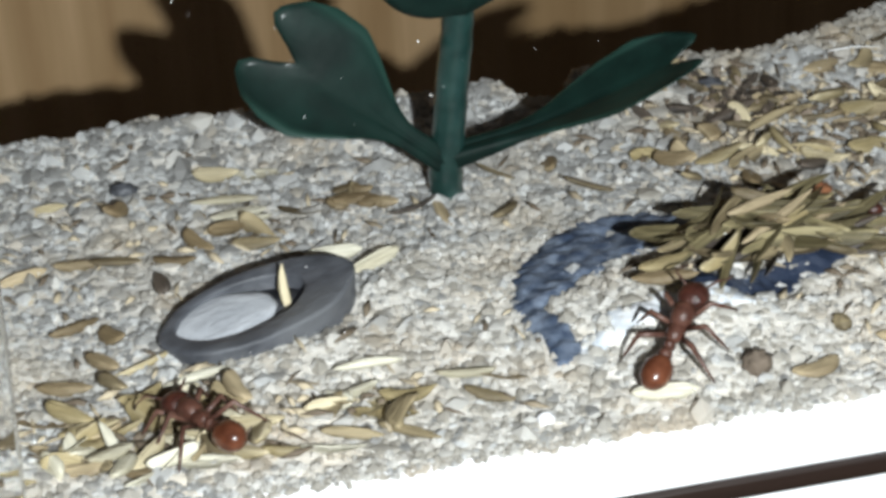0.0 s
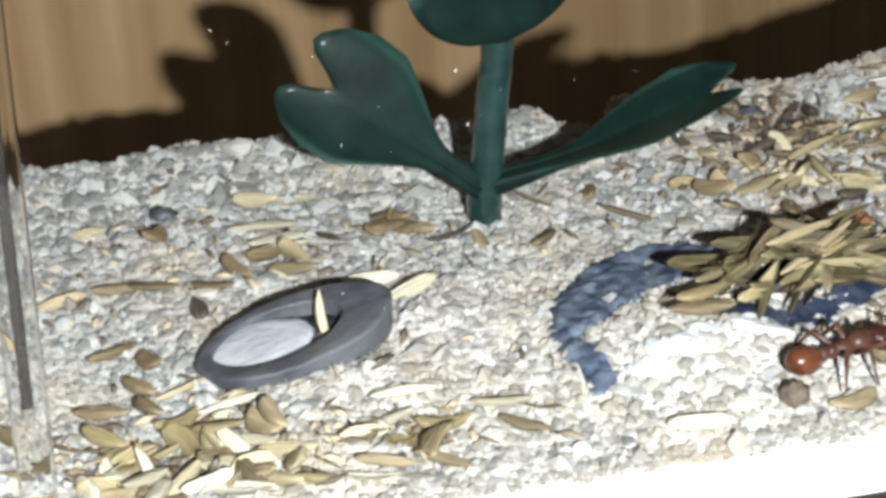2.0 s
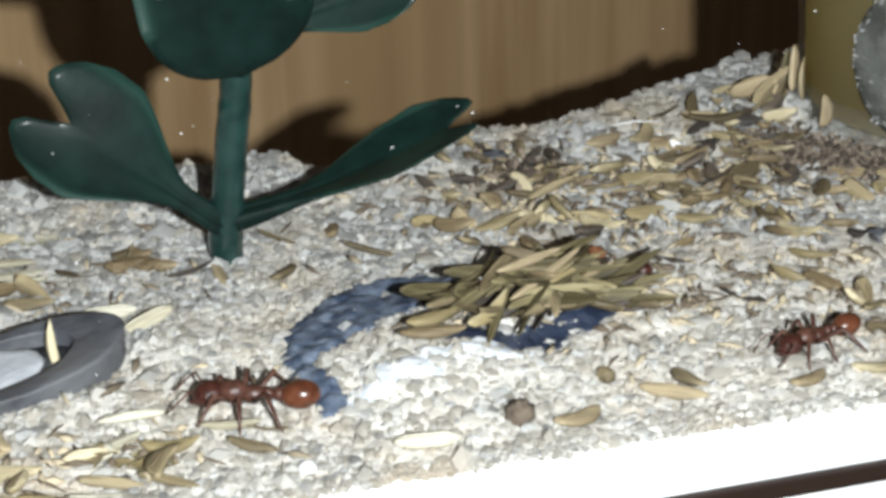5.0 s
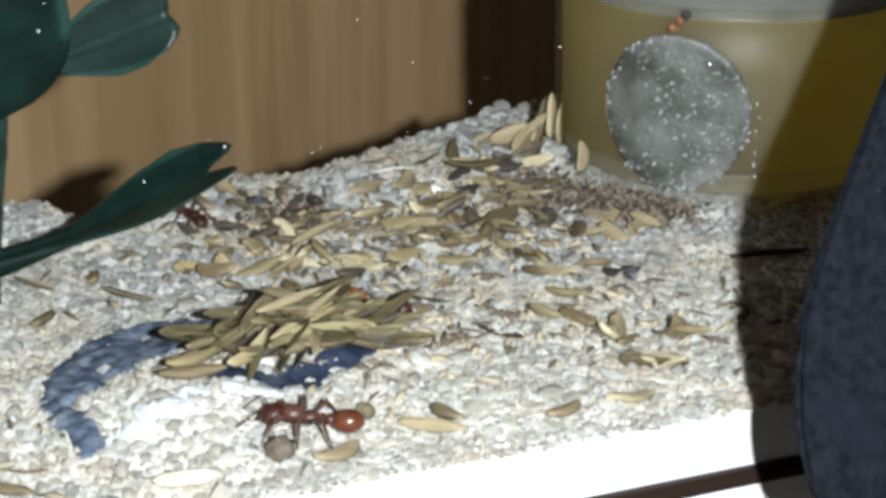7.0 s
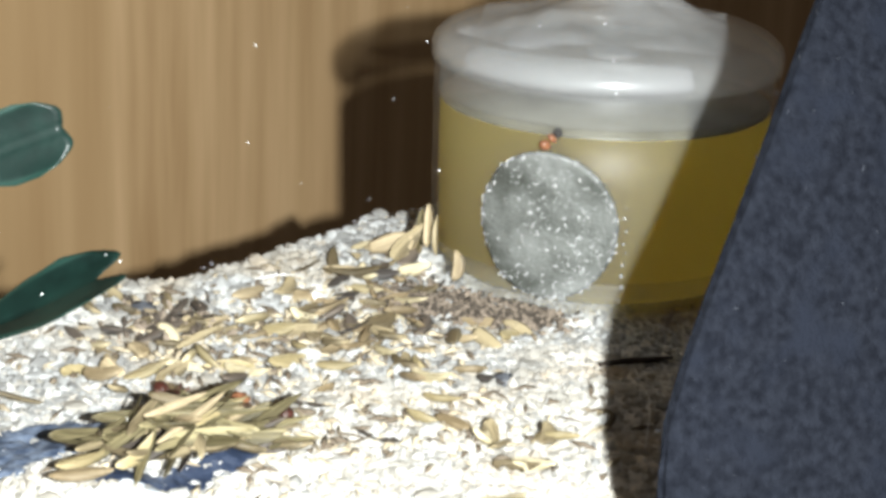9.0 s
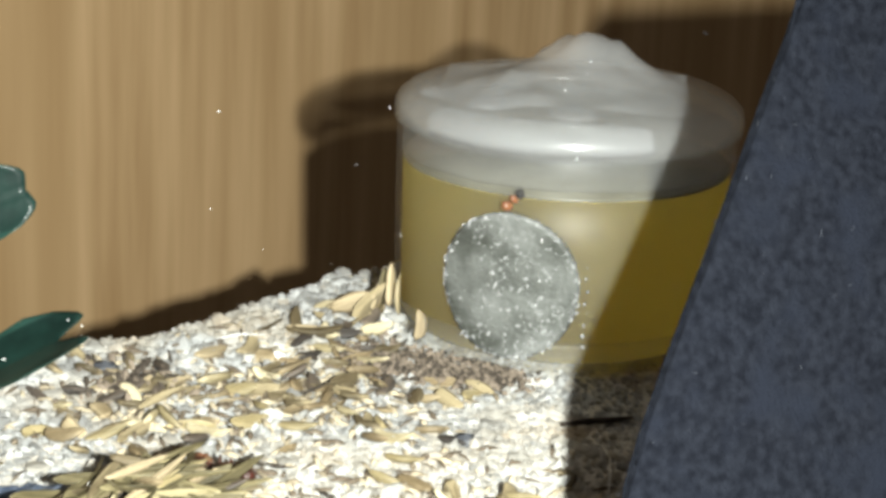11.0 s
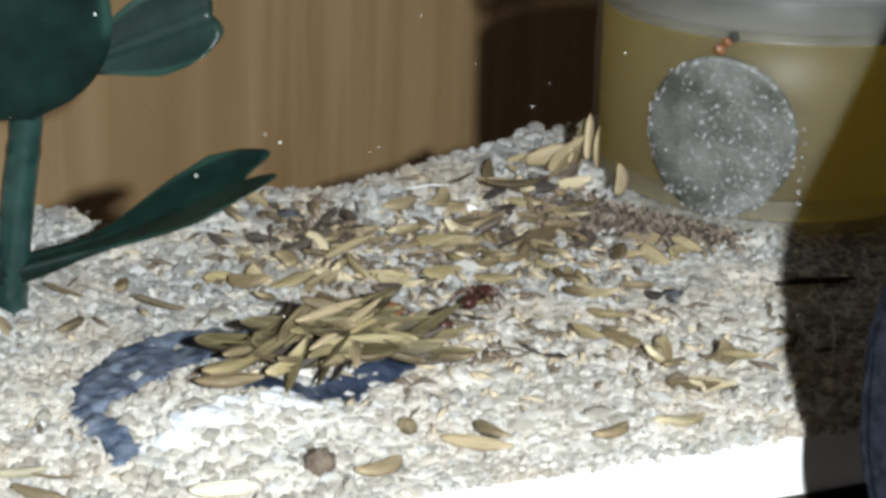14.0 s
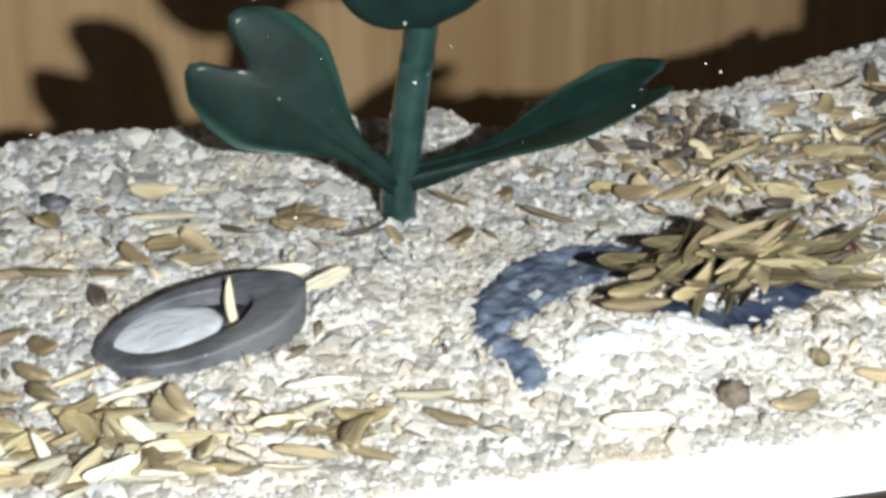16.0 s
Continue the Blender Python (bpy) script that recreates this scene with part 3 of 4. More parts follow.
def build_jar():
    jar = thing("syrup_jar", "frosted plastic jar of yellow syrup with milky lid", "jar", at=(*JAR, 0.04))
    outer = [(0.05, 0.0), (2.18, 0.0), (2.31, 0.06), (2.355, 0.18), (2.385, 1.6), (2.40, 2.95)]
    inner = [(2.32, 2.95), (2.305, 1.5), (2.275, 0.22), (2.14, 0.12), (0.05, 0.11)]
    jar.rotation_mode = "QUATERNION"
    jar.rotation_quaternion = Matrix.Rotation(radians(-0.4), 3, Vector((0.51, 0.86, 0))).to_quaternion()
    part("body", lathe(bmesh.new(), outer + inner, seg=96), M_JAR, jar, "frosted clear plastic")
    part("syrup", lathe(bmesh.new(), [(0.05, 0.125), (2.12, 0.13), (2.26, 0.24), (2.29, 1.5), (2.30, 2.40), (0.05, 2.41)], seg=80), M_SYRUP, jar, "cloudy yellow syrup")
    foot = [(2.32, 0.02), (2.355, 0.06), (2.372, 0.18), (2.378, 0.42), (2.376, 0.50), (2.366, 0.30), (2.352, 0.12)]
    part("foot", lathe(bmesh.new(), foot, seg=96, wobble=0.01, close=False), M_FOOT, jar, "whitish frosted lower rim")
    lid_profile = [(2.405, 2.96), (2.425, 2.98), (2.44, 3.06), (2.44, 3.16), (2.405, 3.26), (2.30, 3.36), (2.16, 3.43), (1.9, 3.475), (1.2, 3.52), (0.05, 3.54),
                   (0.05, 3.46), (1.2, 3.43), (1.9, 3.38), (2.12, 3.33), (2.25, 3.26), (2.37, 3.16), (2.375, 3.0)]
    lid = part("lid", lathe(bmesh.new(), lid_profile, seg=96), M_LID, jar, "milky domed plastic lid")
    part("skirt", lathe(bmesh.new(), [(2.285, 2.56), (2.302, 2.54), (2.308, 2.6), (2.312, 2.98), (2.295, 3.0), (2.288, 2.9)], seg=96, wobble=0.012, close=False), M_SKIRT, lid, "cloudy inner skirt of the lid")
    # a crumpled sheet of film thrown over the lid, with a steep fold towards the front
    view = math.atan2(-15.2 - JAR[1], -1.8 - JAR[0])
    toward, across = Vector((math.cos(view), math.sin(view))), Vector((-math.sin(view), math.cos(view)))
    rows = []
    for top in (1, 0):
        sheet = []
        for i in range(29):
            u = -1.75 + 3.35 * i / 28
            line = []
            for j in range(21):
                v = -0.9 + 2.75 * j / 20
                crest = 0.62 * math.exp(-((u - 0.25 - 0.25 * v) / 0.75) ** 2 - ((v - 0.1) / 0.8) ** 2) + 0.20 * math.exp(-((u + 0.8) / 0.5) ** 2 - ((v - 0.9) / 0.6) ** 2)
                fold = 0.16 * abs(noise.noise((u * 1.5, v * 1.5, 2))) + 0.09 * abs(noise.noise((u * 3.6, v * 3.6, 6)))
                rim = smooth01((2.25 - math.hypot(u, v)) / 0.6) * smooth01((v + 0.9) / 0.4)
                at = toward * v + across * u
                if at.length > 2.3:
                    at *= 2.3 / at.length
                line.append((at.x, at.y, 3.555 - 0.012 * at.length ** 2 + (crest + fold) * rim + 0.012 * top))
            sheet.append(line)
        rows.append(sheet)
    bm = bmesh.new()
    up, low = ([[bm.verts.new(Vector(p) * CM) for p in line] for line in sheet] for sheet in rows)
    for a, b in zip(up, up[1:]):
        for k in range(20):
            bm.faces.new((a[k], b[k], b[k + 1], a[k + 1]))
    for a, b in zip(low, low[1:]):
        for k in range(20):
            bm.faces.new((a[k], a[k + 1], b[k + 1], b[k]))
    part("crumpled_film", bm, M_FILM, lid, "crumpled whitish film over the lid")
    # pale film along the front of the lid, and two pale patches on it
    bm = bmesh.new()
    rows = []
    for i in range(33):
        a = view + radians(-50 + 78 * i / 32)
        fat = math.sin(math.pi * i / 32) ** 0.6
        rows.append([(r * math.cos(a), r * math.sin(a), z) for r, z in ((2.445, 3.0 + 0.06 * (1 - fat)), (2.452, 3.15), (2.42, 3.26), (2.31 - 0.14 * fat, 3.38 + 0.06 * fat), (2.27 - 0.12 * fat, 3.37 + 0.05 * fat), (2.40, 3.25), (2.438, 3.14))])
    rings(bm, rows)
    bmesh.ops.recalc_face_normals(bm, faces=bm.faces[:])
    part("film", bm, M_WHITE, lid, "white film along the lid's edge")
    for ang, r, sx, sy in ((-34, 1.75, 0.42, 0.30), (2, 1.85, 0.34, 0.36), (-62, 2.02, 0.26, 0.24)):
        a = view + radians(ang)
        bm = blob(bmesh.new(), (r * math.cos(a), r * math.sin(a), 3.47), (sx, sy, 0.07), 0, 3, 0.2)
        part("film", bm, M_WHITE, lid, "white film patch")
    bm = lathe(bmesh.new(), [(0.05, 2.412), (2.298, 2.412), (2.305, 2.43), (2.298, 2.45), (0.05, 2.44)], seg=72, wobble=0.004)
    part("skin", bm, M_SKIN, jar, "grey skin on the syrup")
    # the round feeding window in the wall
    a0 = math.atan2(-15.2 - JAR[1], -1.8 - JAR[0]) - radians(16)
    rng = random.Random(9)
    def wall(u, z, out=0.0):
        r = 2.352 + 0.017 * z + out
        return (r * math.cos(a0 + u / 2.3), r * math.sin(a0 + u / 2.3), z)
    zc, rad = 1.22, 0.93
    rows = []
    for out, k in ((0.0, 1.0), (0.05, 1.0), (0.07, 0.94), (0.05, 0.88), (0.045, 0.5), (0.045, 0.02)):
        rows.append([wall(rad * k * math.cos(i * math.pi / 24), zc + 1.08 * rad * k * math.sin(i * math.pi / 24), out) for i in range(48)])
    bm = rings(bmesh.new(), rows)
    bmesh.ops.recalc_face_normals(bm, faces=bm.faces[:])
    part("feeding_window", bm, M_SPONGE, jar, "round pale mesh window")
    bm = bmesh.new()
    for i in range(760):
        rr = rad * (math.sqrt(rng.random()) * 0.9 if i > 260 else rng.uniform(0.91, 1.01))
        aa = rng.random() * 6.283
        if rr < 0.9 * rad and rr * math.cos(aa) < -0.45 * rad and rng.random() < 0.85:
            continue
        s = rng.choice([0.004, 0.005, 0.007, 0.009, 0.012, 0.022]) if i > 260 else rng.choice([0.005, 0.008, 0.014, 0.026])
        blob(bm, wall(rr * math.cos(aa), zc + 1.08 * rr * math.sin(aa), 0.06), (s * rng.uniform(0.6, 2.2), s * rng.uniform(0.6, 1.2), s * rng.uniform(0.5, 1.2)), rng.random() * 3, 1, 0.8)
    for i in range(9):  # drops beside the window
        s = rng.choice([0.012, 0.02, 0.03])
        blob(bm, wall(rad * 1.06 + 0.05 * rng.random(), 0.25 + 0.16 * i + 0.05 * rng.random(), 0.03), (s, s, s * 1.3), 0, 1, 0.4)
    part("crystal_crust", bm, M_CRYSTAL, jar, "glittering crystals", smooth=False)


build_jar()


def build_felt():
    """A dark felt pad that leans on the front of the tray."""
    y0, y1, lean = -2.4, -2.28, 0.45

    def back(z):
        """How far the leaning pad stands back at a height."""
        return lean * (z - 1)
    edge = [(10.14, 6.0), (9.94, 5.6), (9.5, 5.0), (9.01, 4.3), (8.51, 3.6), (8.0, 2.9), (7.58, 2.3), (7.28, 1.8), (7.11, 1.4), (7.03, 1.0), (7.03, 0.7), (7.1, 0.45), (7.17, 0.3), (7.29, 0.12), (7.57, -0.15), (8.4, -0.7), (9.0, -1.6), (9.3, -3.0), (9.4, -4.6)]
    outline = edge + [(16.0, -4.6), (16.0, 6.0)]
    pad = thing("felt_pad", "dark navy felt pad leaning on the front of the tray", "felt pad", at=(12.0, -4.92, -4.6))
    def local(bm):
        bmesh.ops.translate(bm, verts=bm.verts[:], vec=-pad.location)
        return bm
    bm = bmesh.new()
    rings(bm, [[(x, y + back(z), z) for x, z in outline] for y in (y0, y1)])
    bmesh.ops.bevel(bm, geom=bm.edges[:], offset=0.0005, segments=2, affect="EDGES")
    bmesh.ops.recalc_face_normals(bm, faces=bm.faces[:])
    part("sheet", local(bm), M_NAVY, pad, smooth=False)
    rng = random.Random(14)
    bm = bmesh.new()
    for _ in range(90):
        x, z = rng.uniform(7.0, 11.5), rng.uniform(0.0, 5.8)
        if x > 7.15 + 0.42 * max(0.0, z - 2.0) + 0.35 * max(0.0, 1.2 - z):
            a, k = rng.uniform(0, 3.14), rng.uniform(0.006, 0.035)
            tube(bm, [(x - k * math.cos(a), y0 + back(z - k * math.sin(a)) - 0.004, z - k * math.sin(a)), (x, y0 + back(z) - 0.012, z), (x + k * math.cos(a), y0 + back(z + k * math.sin(a)) - 0.004, z + k * math.sin(a))], [0.002, 0.004, 0.002], 4)
    part("lint", local(bm), M_LINT, pad, "pale lint fibres")


build_felt()


# ---- seeds ----
def seed_mesh(kind, shape):
    """A flattened grain: 0 plump, 1 slender, 2 bent and blunt, 3 an open half husk with a hollow."""
    rng = random.Random(kind * 10 + shape)
    rows = []
    L, W, H = ((0.31, 0.10, 0.052), (0.29, 0.105, 0.055), (0.28, 0.10, 0.048), (0.32, 0.09, 0.05), (0.28, 0.095, 0.05), (0.36, 0.105, 0.028))[kind]
    L, W, H = ((L * 0.88, W * 1.2, H * 1.15), (L * 1.1, W * 0.82, H * 0.85), (L * 0.85, W * 1.05, H), (L, W * 1.2, H * 0.7))[shape]
    bend, skew, n, seg = rng.uniform(-0.05, 0.05) + (0.07 if shape == 2 else 0), rng.uniform(-0.25, 0.25), 12, 12
    for i in range(n + 1):
        s = -1 + 2 * i / n
        q = s + skew * (1 - s * s)
        w = max(0.05, 1 - abs(q) ** (2.3 if shape != 2 else 3.4)) ** (0.55 if s < 0 else 0.85)
        row = []
        for j in range(seg):
            a = 2 * math.pi * j / seg
            top = math.sin(a)
            crease = 1 - 0.32 * math.exp(-((a - math.pi / 2) / 0.35) ** 2) if shape != 3 else (1.0 if top < 0 else -0.45)
            rough = 1 + 0.13 * noise.noise((s * 3, a * 1.2, kind * 5 + shape * 3.3))
            row.append((s * L, W * w * math.cos(a) * rough + bend * (s * s - 0.4), H * w * top * crease * rough + 0.025 * s * s))
        rows.append(row)
    bm = rings(bmesh.new(), rows)
    me = bpy.data.meshes.new("seed")
    bm.to_mesh(me)
    bm.free()
    me.materials.append(M_SEED[kind])
    me.polygons.foreach_set("use_smooth", [True] * len(me.polygons))
    return me


SEED_MESH = [[seed_mesh(k, v) for v in range(4)] for k in range(6)]
seed_pick = random.Random(77)
SEED_LABEL = ["straw-yellow grass seed lying on the sand", "tan brown grass seed lying on the sand", "olive brown grass seed lying on the sand",
              "pale cream grass seed lying on the sand", "dark brown dry husk lying on the sand", "flat olive husk in the seed heap"]


def seed(x, y, turn, kind, length=1.0, z=None, pitch=0.0, roll=0.0, group="seeds on the sand", shapes=(0, 0, 1, 2, 3), wide=1.0):
    ob = new("seed", SEED_MESH[kind][seed_pick.choice(shapes)])
    zz = ground(x, y) + 0.05 if z is None else z
    ob.matrix_world = pose(x * CM, y * CM, zz * CM, roll, pitch, turn) @ Matrix.Diagonal((length, wide * seed_pick.uniform(0.75, 1.1), 1.0, 1.0))
    return tagged(ob, SEED_LABEL[kind], "seed", group)


def build_seeds():
    rng = random.Random(11)
    placed = [
        (-1.74, 1.97, 17, 3), (-2.96, 2.12, -16, 1), (-1.88, 0.90, -5, 3), (-1.79, 0.39, -16, 3), (-1.30, 0.96, -11, 0), (-0.68, 0.33, -16, 3),
        (-0.14, 1.58, -1, 3), (0.71, 1.17, -10, 3), (2.37, 0.33, -9, 3), (0.14, 1.02, -2, 0), (-2.45, 1.25, 34, 0), (-3.15, 1.52, -21, 1),
        (-3.07, 0.96, -32, 1), (-2.58, 2.51, -52, 1), (-1.05, 6.5, -12, 0), (-0.6, 6.4, -10, 3), (-0.89, 5.14, 1, 3), (-2.73, 4.62, -8, 1), (-0.06, 4.08, -2, 3),
        (-0.82, 4.54, -10, 2), (-1.72, 4.43, -16, 1), (1.02, 1.08, -35, 1), (0.03, 0.42, -40, 2), (-0.14, 0.79, -21, 0), (4.89, 0.59, -36, 1),
        (5.12, 0.79, -70, 2), (3.84, 0.33, 18, 1), (6.41, 2.34, -59, 4), (7.65, 1.03, -27, 0), (6.96, 0.38, -5, 0), (6.19, 0.34, 20, 1),
        (7.37, 2.42, -68, 1), (8.41, 3.42, -44, 4), (7.56, 3.13, -36, 0), (5.99, 3.36, -39, 4), (7.59, 4.27, -72, 2), (7.74, 3.77, -29, 0),
        (8.19, 6.7, -37, 0), (7.05, 5.50, -38, 0), (7.84, 5.22, -62, 2), (5.70, 4.72, -37, 0), (6.30, 4.85, 8, 0), (6.78, 4.47, -20, 0), (6.59, 7.0, 20, 1), (7.22, 6.45, 34, 2)]
    for x, y, turn, kind in placed:
        seed(x, y, turn, kind, rng.uniform(0.92, 1.1), roll=rng.uniform(-25, 25))
    fields = [  # centre, spread, count
        (-2.1, 1.0, 0.8, 0.42, 48, (0, 0, 3, 1, 3, 2)), (-0.4, 0.9, 0.7, 0.4, 9, (0, 1, 2)), (-3.2, 3.2, 0.9, 1.2, 12, (1, 2, 0)), (-1.5, 4.9, 1.2, 0.8, 10, (1, 2, 4, 3)),
        (5.3, 6.45, 0.35, 0.3, 14, (1, 4, 2)), (6.0, 6.0, 1.2, 0.7, 26, (0, 1, 2, 2, 4, 1)), (7.3, 5.6, 0.9, 0.8, 40, (0, 1, 2, 2, 1, 4)), (8.6, 6.6, 0.5, 0.5, 14, (1, 2, 2, 4)), (5.2, 5.1, 1.2, 0.6, 14, (0, 1, 2)), (8.3, 4.4, 1.0, 0.8, 8, (0, 1, 2, 4)),
        (7.8, 1.6, 0.6, 0.8, 8, (0, 1, 2, 2)), (8.9, 6.9, 0.6, 0.5, 10, (0, 1, 2)), (3.0, 5.6, 0.9, 0.8, 7, (1, 2))]
    for cx, cy, sx, sy, count, kinds in fields:
        done = 0
        while done < count:
            x, y = rng.gauss(cx, sx), rng.gauss(cy, sy)
            if not (0.25 < y < back_limit(x) - 0.25 and x < right_limit(y) - 0.3) or math.hypot(x - JAR[0], y - JAR[1]) < 2.6 or math.hypot(x + 0.98, y - 2.86) < 1.25 or math.hypot(x - 1.42, y - 5.24) < 0.35 or on_crust(x, y) or (0.6 < x < 1.7 and 1.0 < y < 2.2):
                continue
            seed(x, y, rng.gauss(-15, 55), rng.choice(kinds), rng.uniform(0.75, 1.15), z=ground(x, y) + rng.choice([0.02, 0.05, 0.09]), pitch=rng.uniform(-20, 20), roll=rng.uniform(-50, 50))
            done += 1
    seed(8.03, 6.81, -12, 2, 1.6, z=0.36)
    seed(-1.03, 5.77, -8, 3, 1.1)
    seed(-0.92, 5.39, 6, 3, 1.15)
    for i in range(9):
        seed(0.43 + rng.gauss(0, 0.22), 5.37 + rng.gauss(0, 0.16), rng.uniform(-60, 60), rng.choice((1, 2, 1)), rng.uniform(0.5, 0.8), pitch=rng.uniform(-15, 15))
    # the heap on the stone ring
    rng = random.Random(8)
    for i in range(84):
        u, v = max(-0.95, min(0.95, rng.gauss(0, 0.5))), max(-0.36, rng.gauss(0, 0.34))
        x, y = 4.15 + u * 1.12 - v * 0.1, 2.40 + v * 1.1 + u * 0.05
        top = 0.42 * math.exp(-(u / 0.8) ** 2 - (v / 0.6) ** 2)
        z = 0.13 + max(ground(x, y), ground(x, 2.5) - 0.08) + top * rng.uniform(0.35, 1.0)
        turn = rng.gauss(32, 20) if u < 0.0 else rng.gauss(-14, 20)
        # low seeds draw darker kinds: the heap's shaded gaps put into colour
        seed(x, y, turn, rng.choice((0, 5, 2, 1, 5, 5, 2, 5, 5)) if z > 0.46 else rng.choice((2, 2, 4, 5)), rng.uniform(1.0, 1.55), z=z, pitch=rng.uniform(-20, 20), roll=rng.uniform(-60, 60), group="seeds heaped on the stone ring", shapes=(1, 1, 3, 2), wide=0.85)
    # one dark lump fills the heap, so that its gaps stay dark
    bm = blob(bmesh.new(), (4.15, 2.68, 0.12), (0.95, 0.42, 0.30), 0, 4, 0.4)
    tagged(link("husk_mound", bm, M_DEBRIS), "dark rough lump filling the seed heap", "husk mound")
    seed(2.83, 1.72, -8, 1, 1.3, z=0.46, shapes=(0,), group="seeds heaped on the stone ring")
    seed(2.90, 1.95, 18, 0, 1.1, z=0.50, group="seeds heaped on the stone ring")
    # one stands in the dish, two lean on the jar
    seed(-0.72, 2.98, 95, 0, 0.74, z=0.30, pitch=-66, wide=0.85, shapes=(1,))
    seed(9.45, 6.55, 60, 1, 0.85, z=0.36, pitch=-65)
    for dx, dy, turn, kind, size, lean in ((0, 0, 60, 1, 1.25, -78), (-0.10, 0.05, 50, 5, 1.05, -66), (-0.2, 0.0, 40, 1, 0.9, -52), (0.03, -0.2, 65, 2, 0.95, -80), (-0.35, -0.1, 20, 2, 1.3, -30), (-0.5, 0.1, -30, 1, 1.3, -20)):
        seed(9.36 + dx, 7.35 + dy, turn, kind, size, z=0.34 + 0.30 * size * math.sin(radians(-lean)), pitch=lean, roll=70)


build_seeds()


def build_bits():
    bm = blob(bmesh.new(), (0, 0, 0), (0.13, 0.12, 0.13), 0, 3, 0.5)
    ob = link("dirt_clump", bm, M_DEBRIS)
    ob.location = (3.32 * CM, 0.52 * CM, (ground(3.32, 0.52) + 0.07) * CM)
    tagged(ob, "dark crumb of dirt on the sand", "dirt clump")
    bm = blob(bmesh.new(), (0, 0, 0), (0.10, 0.09, 0.09), 0, 3, 0.25)
    blob(bm, (-0.13, 0.03, 0.0), (0.08, 0.07, 0.06), 0, 2, 0.3)
    ob = link("dark_husk", bm, M_ANT_DARK)
    ob.location = (5.45 * CM, 2.80 * CM, (ground(5.45, 2.8) + 0.16) * CM)
    tagged(ob, "dark round husk at the end of the seed heap", "husk")
    bm = blob(bmesh.new(), (0, 0, 0), (0.085, 0.08, 0.075), 0, 3, 0.15)
    ob = link("white_pebble", bm, M_PLASTER)
    ob.location = (1.24 * CM, 0.29 * CM, (ground(1.24, 0.29) + 0.04) * CM)
    tagged(ob, "small round white pebble on the sand", "pebble")
    bm = blob(bmesh.new(), (0, 0, 0), (0.09, 0.13, 0.07), 0, 3, 0.2)
    ob = link("brown_seed", bm, M_SEED[2])
    ob.location = (4.34 * CM, 0.98 * CM, (ground(4.34, 0.98) + 0.05) * CM)
    tagged(ob, "round brown seed on the sand", "seed")


    for x, y, size, material, label in ((8.54, 3.38, 0.11, M_CUP, "dark grey crumb on the sand"), (7.45, 6.78, 0.09, M_PLASTER, "white lump among the seeds"),
                                        (5.28, 3.8, 0.10, M_ORANGE, "reddish crumb behind the seed heap"), (5.12, 6.9, 0.13, M_CUP, "dark grey crumb on the sand"), (-2.12, 6.36, 0.11, M_CUP, "dark grey crumb on the sand")):
        ob = link("crumb", blob(bmesh.new(), (0, 0, 0), (size * 1.3, size, size * 0.8), 0.2, 3, 0.5), material)
        ob.location = (x * CM, y * CM, (ground(x, y) + size * 0.5) * CM)
        tagged(ob, label, "crumb")
    bm = tube(bmesh.new(), [(6.65, 6.95, 0.36), (6.95, 6.9, 0.40), (7.3, 6.85, 0.37)], [0.008, 0.012, 0.006], 6)
    tagged(link("white_fibre", bm, M_DUST), "thin white fibre lying over the seeds", "fibre")
    bm = tube(bmesh.new(), [(9.85, 3.36, 0.05), (10.2, 3.30, 0.07), (10.5, 3.26, 0.06), (10.85, 3.27, 0.04)], [0.03, 0.045, 0.04, 0.02], 7)
    tagged(link("twig", bm, M_DEBRIS), "short dark twig lying on the sand", "twig")
    bm = tube(bmesh.new(), [(9.95, 2.49, 0.05), (9.78, 2.1, 0.12), (9.50, 1.64, 0.10), (9.02, 0.95, 0.05)], [0.006, 0.009, 0.009, 0.006], 6)
    tagged(link("hair", bm, M_DUST), "long pale hair lying on the sand", "hair")
    rng = random.Random(21)
    bm = bmesh.new()
    for _ in range(2600):
        k = rng.random()
        x, y = 8.5 + 1.45 * k + rng.gauss(0, 0.24), 6.45 - 1.4 * k + rng.gauss(0, 0.24)
        if x < right_limit(y) - 0.1 and math.hypot(x - JAR[0], y - JAR[1]) > 2.28:
            r = rng.uniform(0.016, 0.05)
            blob(bm, (x, y, ground(x, y) + r * 0.7 + 0.03), (r * 1.3, r, r * 0.7), rng.random() * 3, 1, 0.6)
    for _ in range(170):
        x, y = rng.gauss(5.3, 0.26), rng.gauss(6.5, 0.28)
        r = rng.uniform(0.03, 0.09)
        blob(bm, (x, y, ground(x, y) + r * 0.4), (r * 1.6, r, r * 0.6), rng.random() * 3, 1, 0.6)
    tagged(link("debris", bm, M_SOIL, smooth=False), "dark damp debris strewn before the jar", "debris", kind="stuff")
    bm = bmesh.new()
    for cx, cy, sx, sy, count in ((6.4, 5.8, 1.3, 0.9, 520), (5.0, 2.6, 1.1, 0.6, 160), (-1.6, 1.2, 1.3, 0.6, 110), (-1.5, 4.8, 1.6, 1.0, 90), (7.6, 2.4, 0.9, 1.2, 90)):
        for _ in range(count):
            x, y = rng.gauss(cx, sx), rng.gauss(cy, sy)
            if 0.2 < y < back_limit(x) - 0.2 and x < right_limit(y) - 0.2 and not on_crust(x, y):
                a, k = rng.uniform(0, 3.14), rng.uniform(0.05, 0.17)
                z = ground(x, y) + 0.02
                tube(bm, [(x - k * math.cos(a), y - k * math.sin(a), z), (x, y, z + 0.02), (x + k * math.cos(a), y + k * math.sin(a), z + rng.uniform(0, 0.05))], [0.008, rng.uniform(0.015, 0.05), 0.008], 5)
    tagged(link("chaff", bm, M_CHAFF), "broken husks and chaff strewn on the sand", "chaff", kind="stuff")


build_bits()
build_grains()


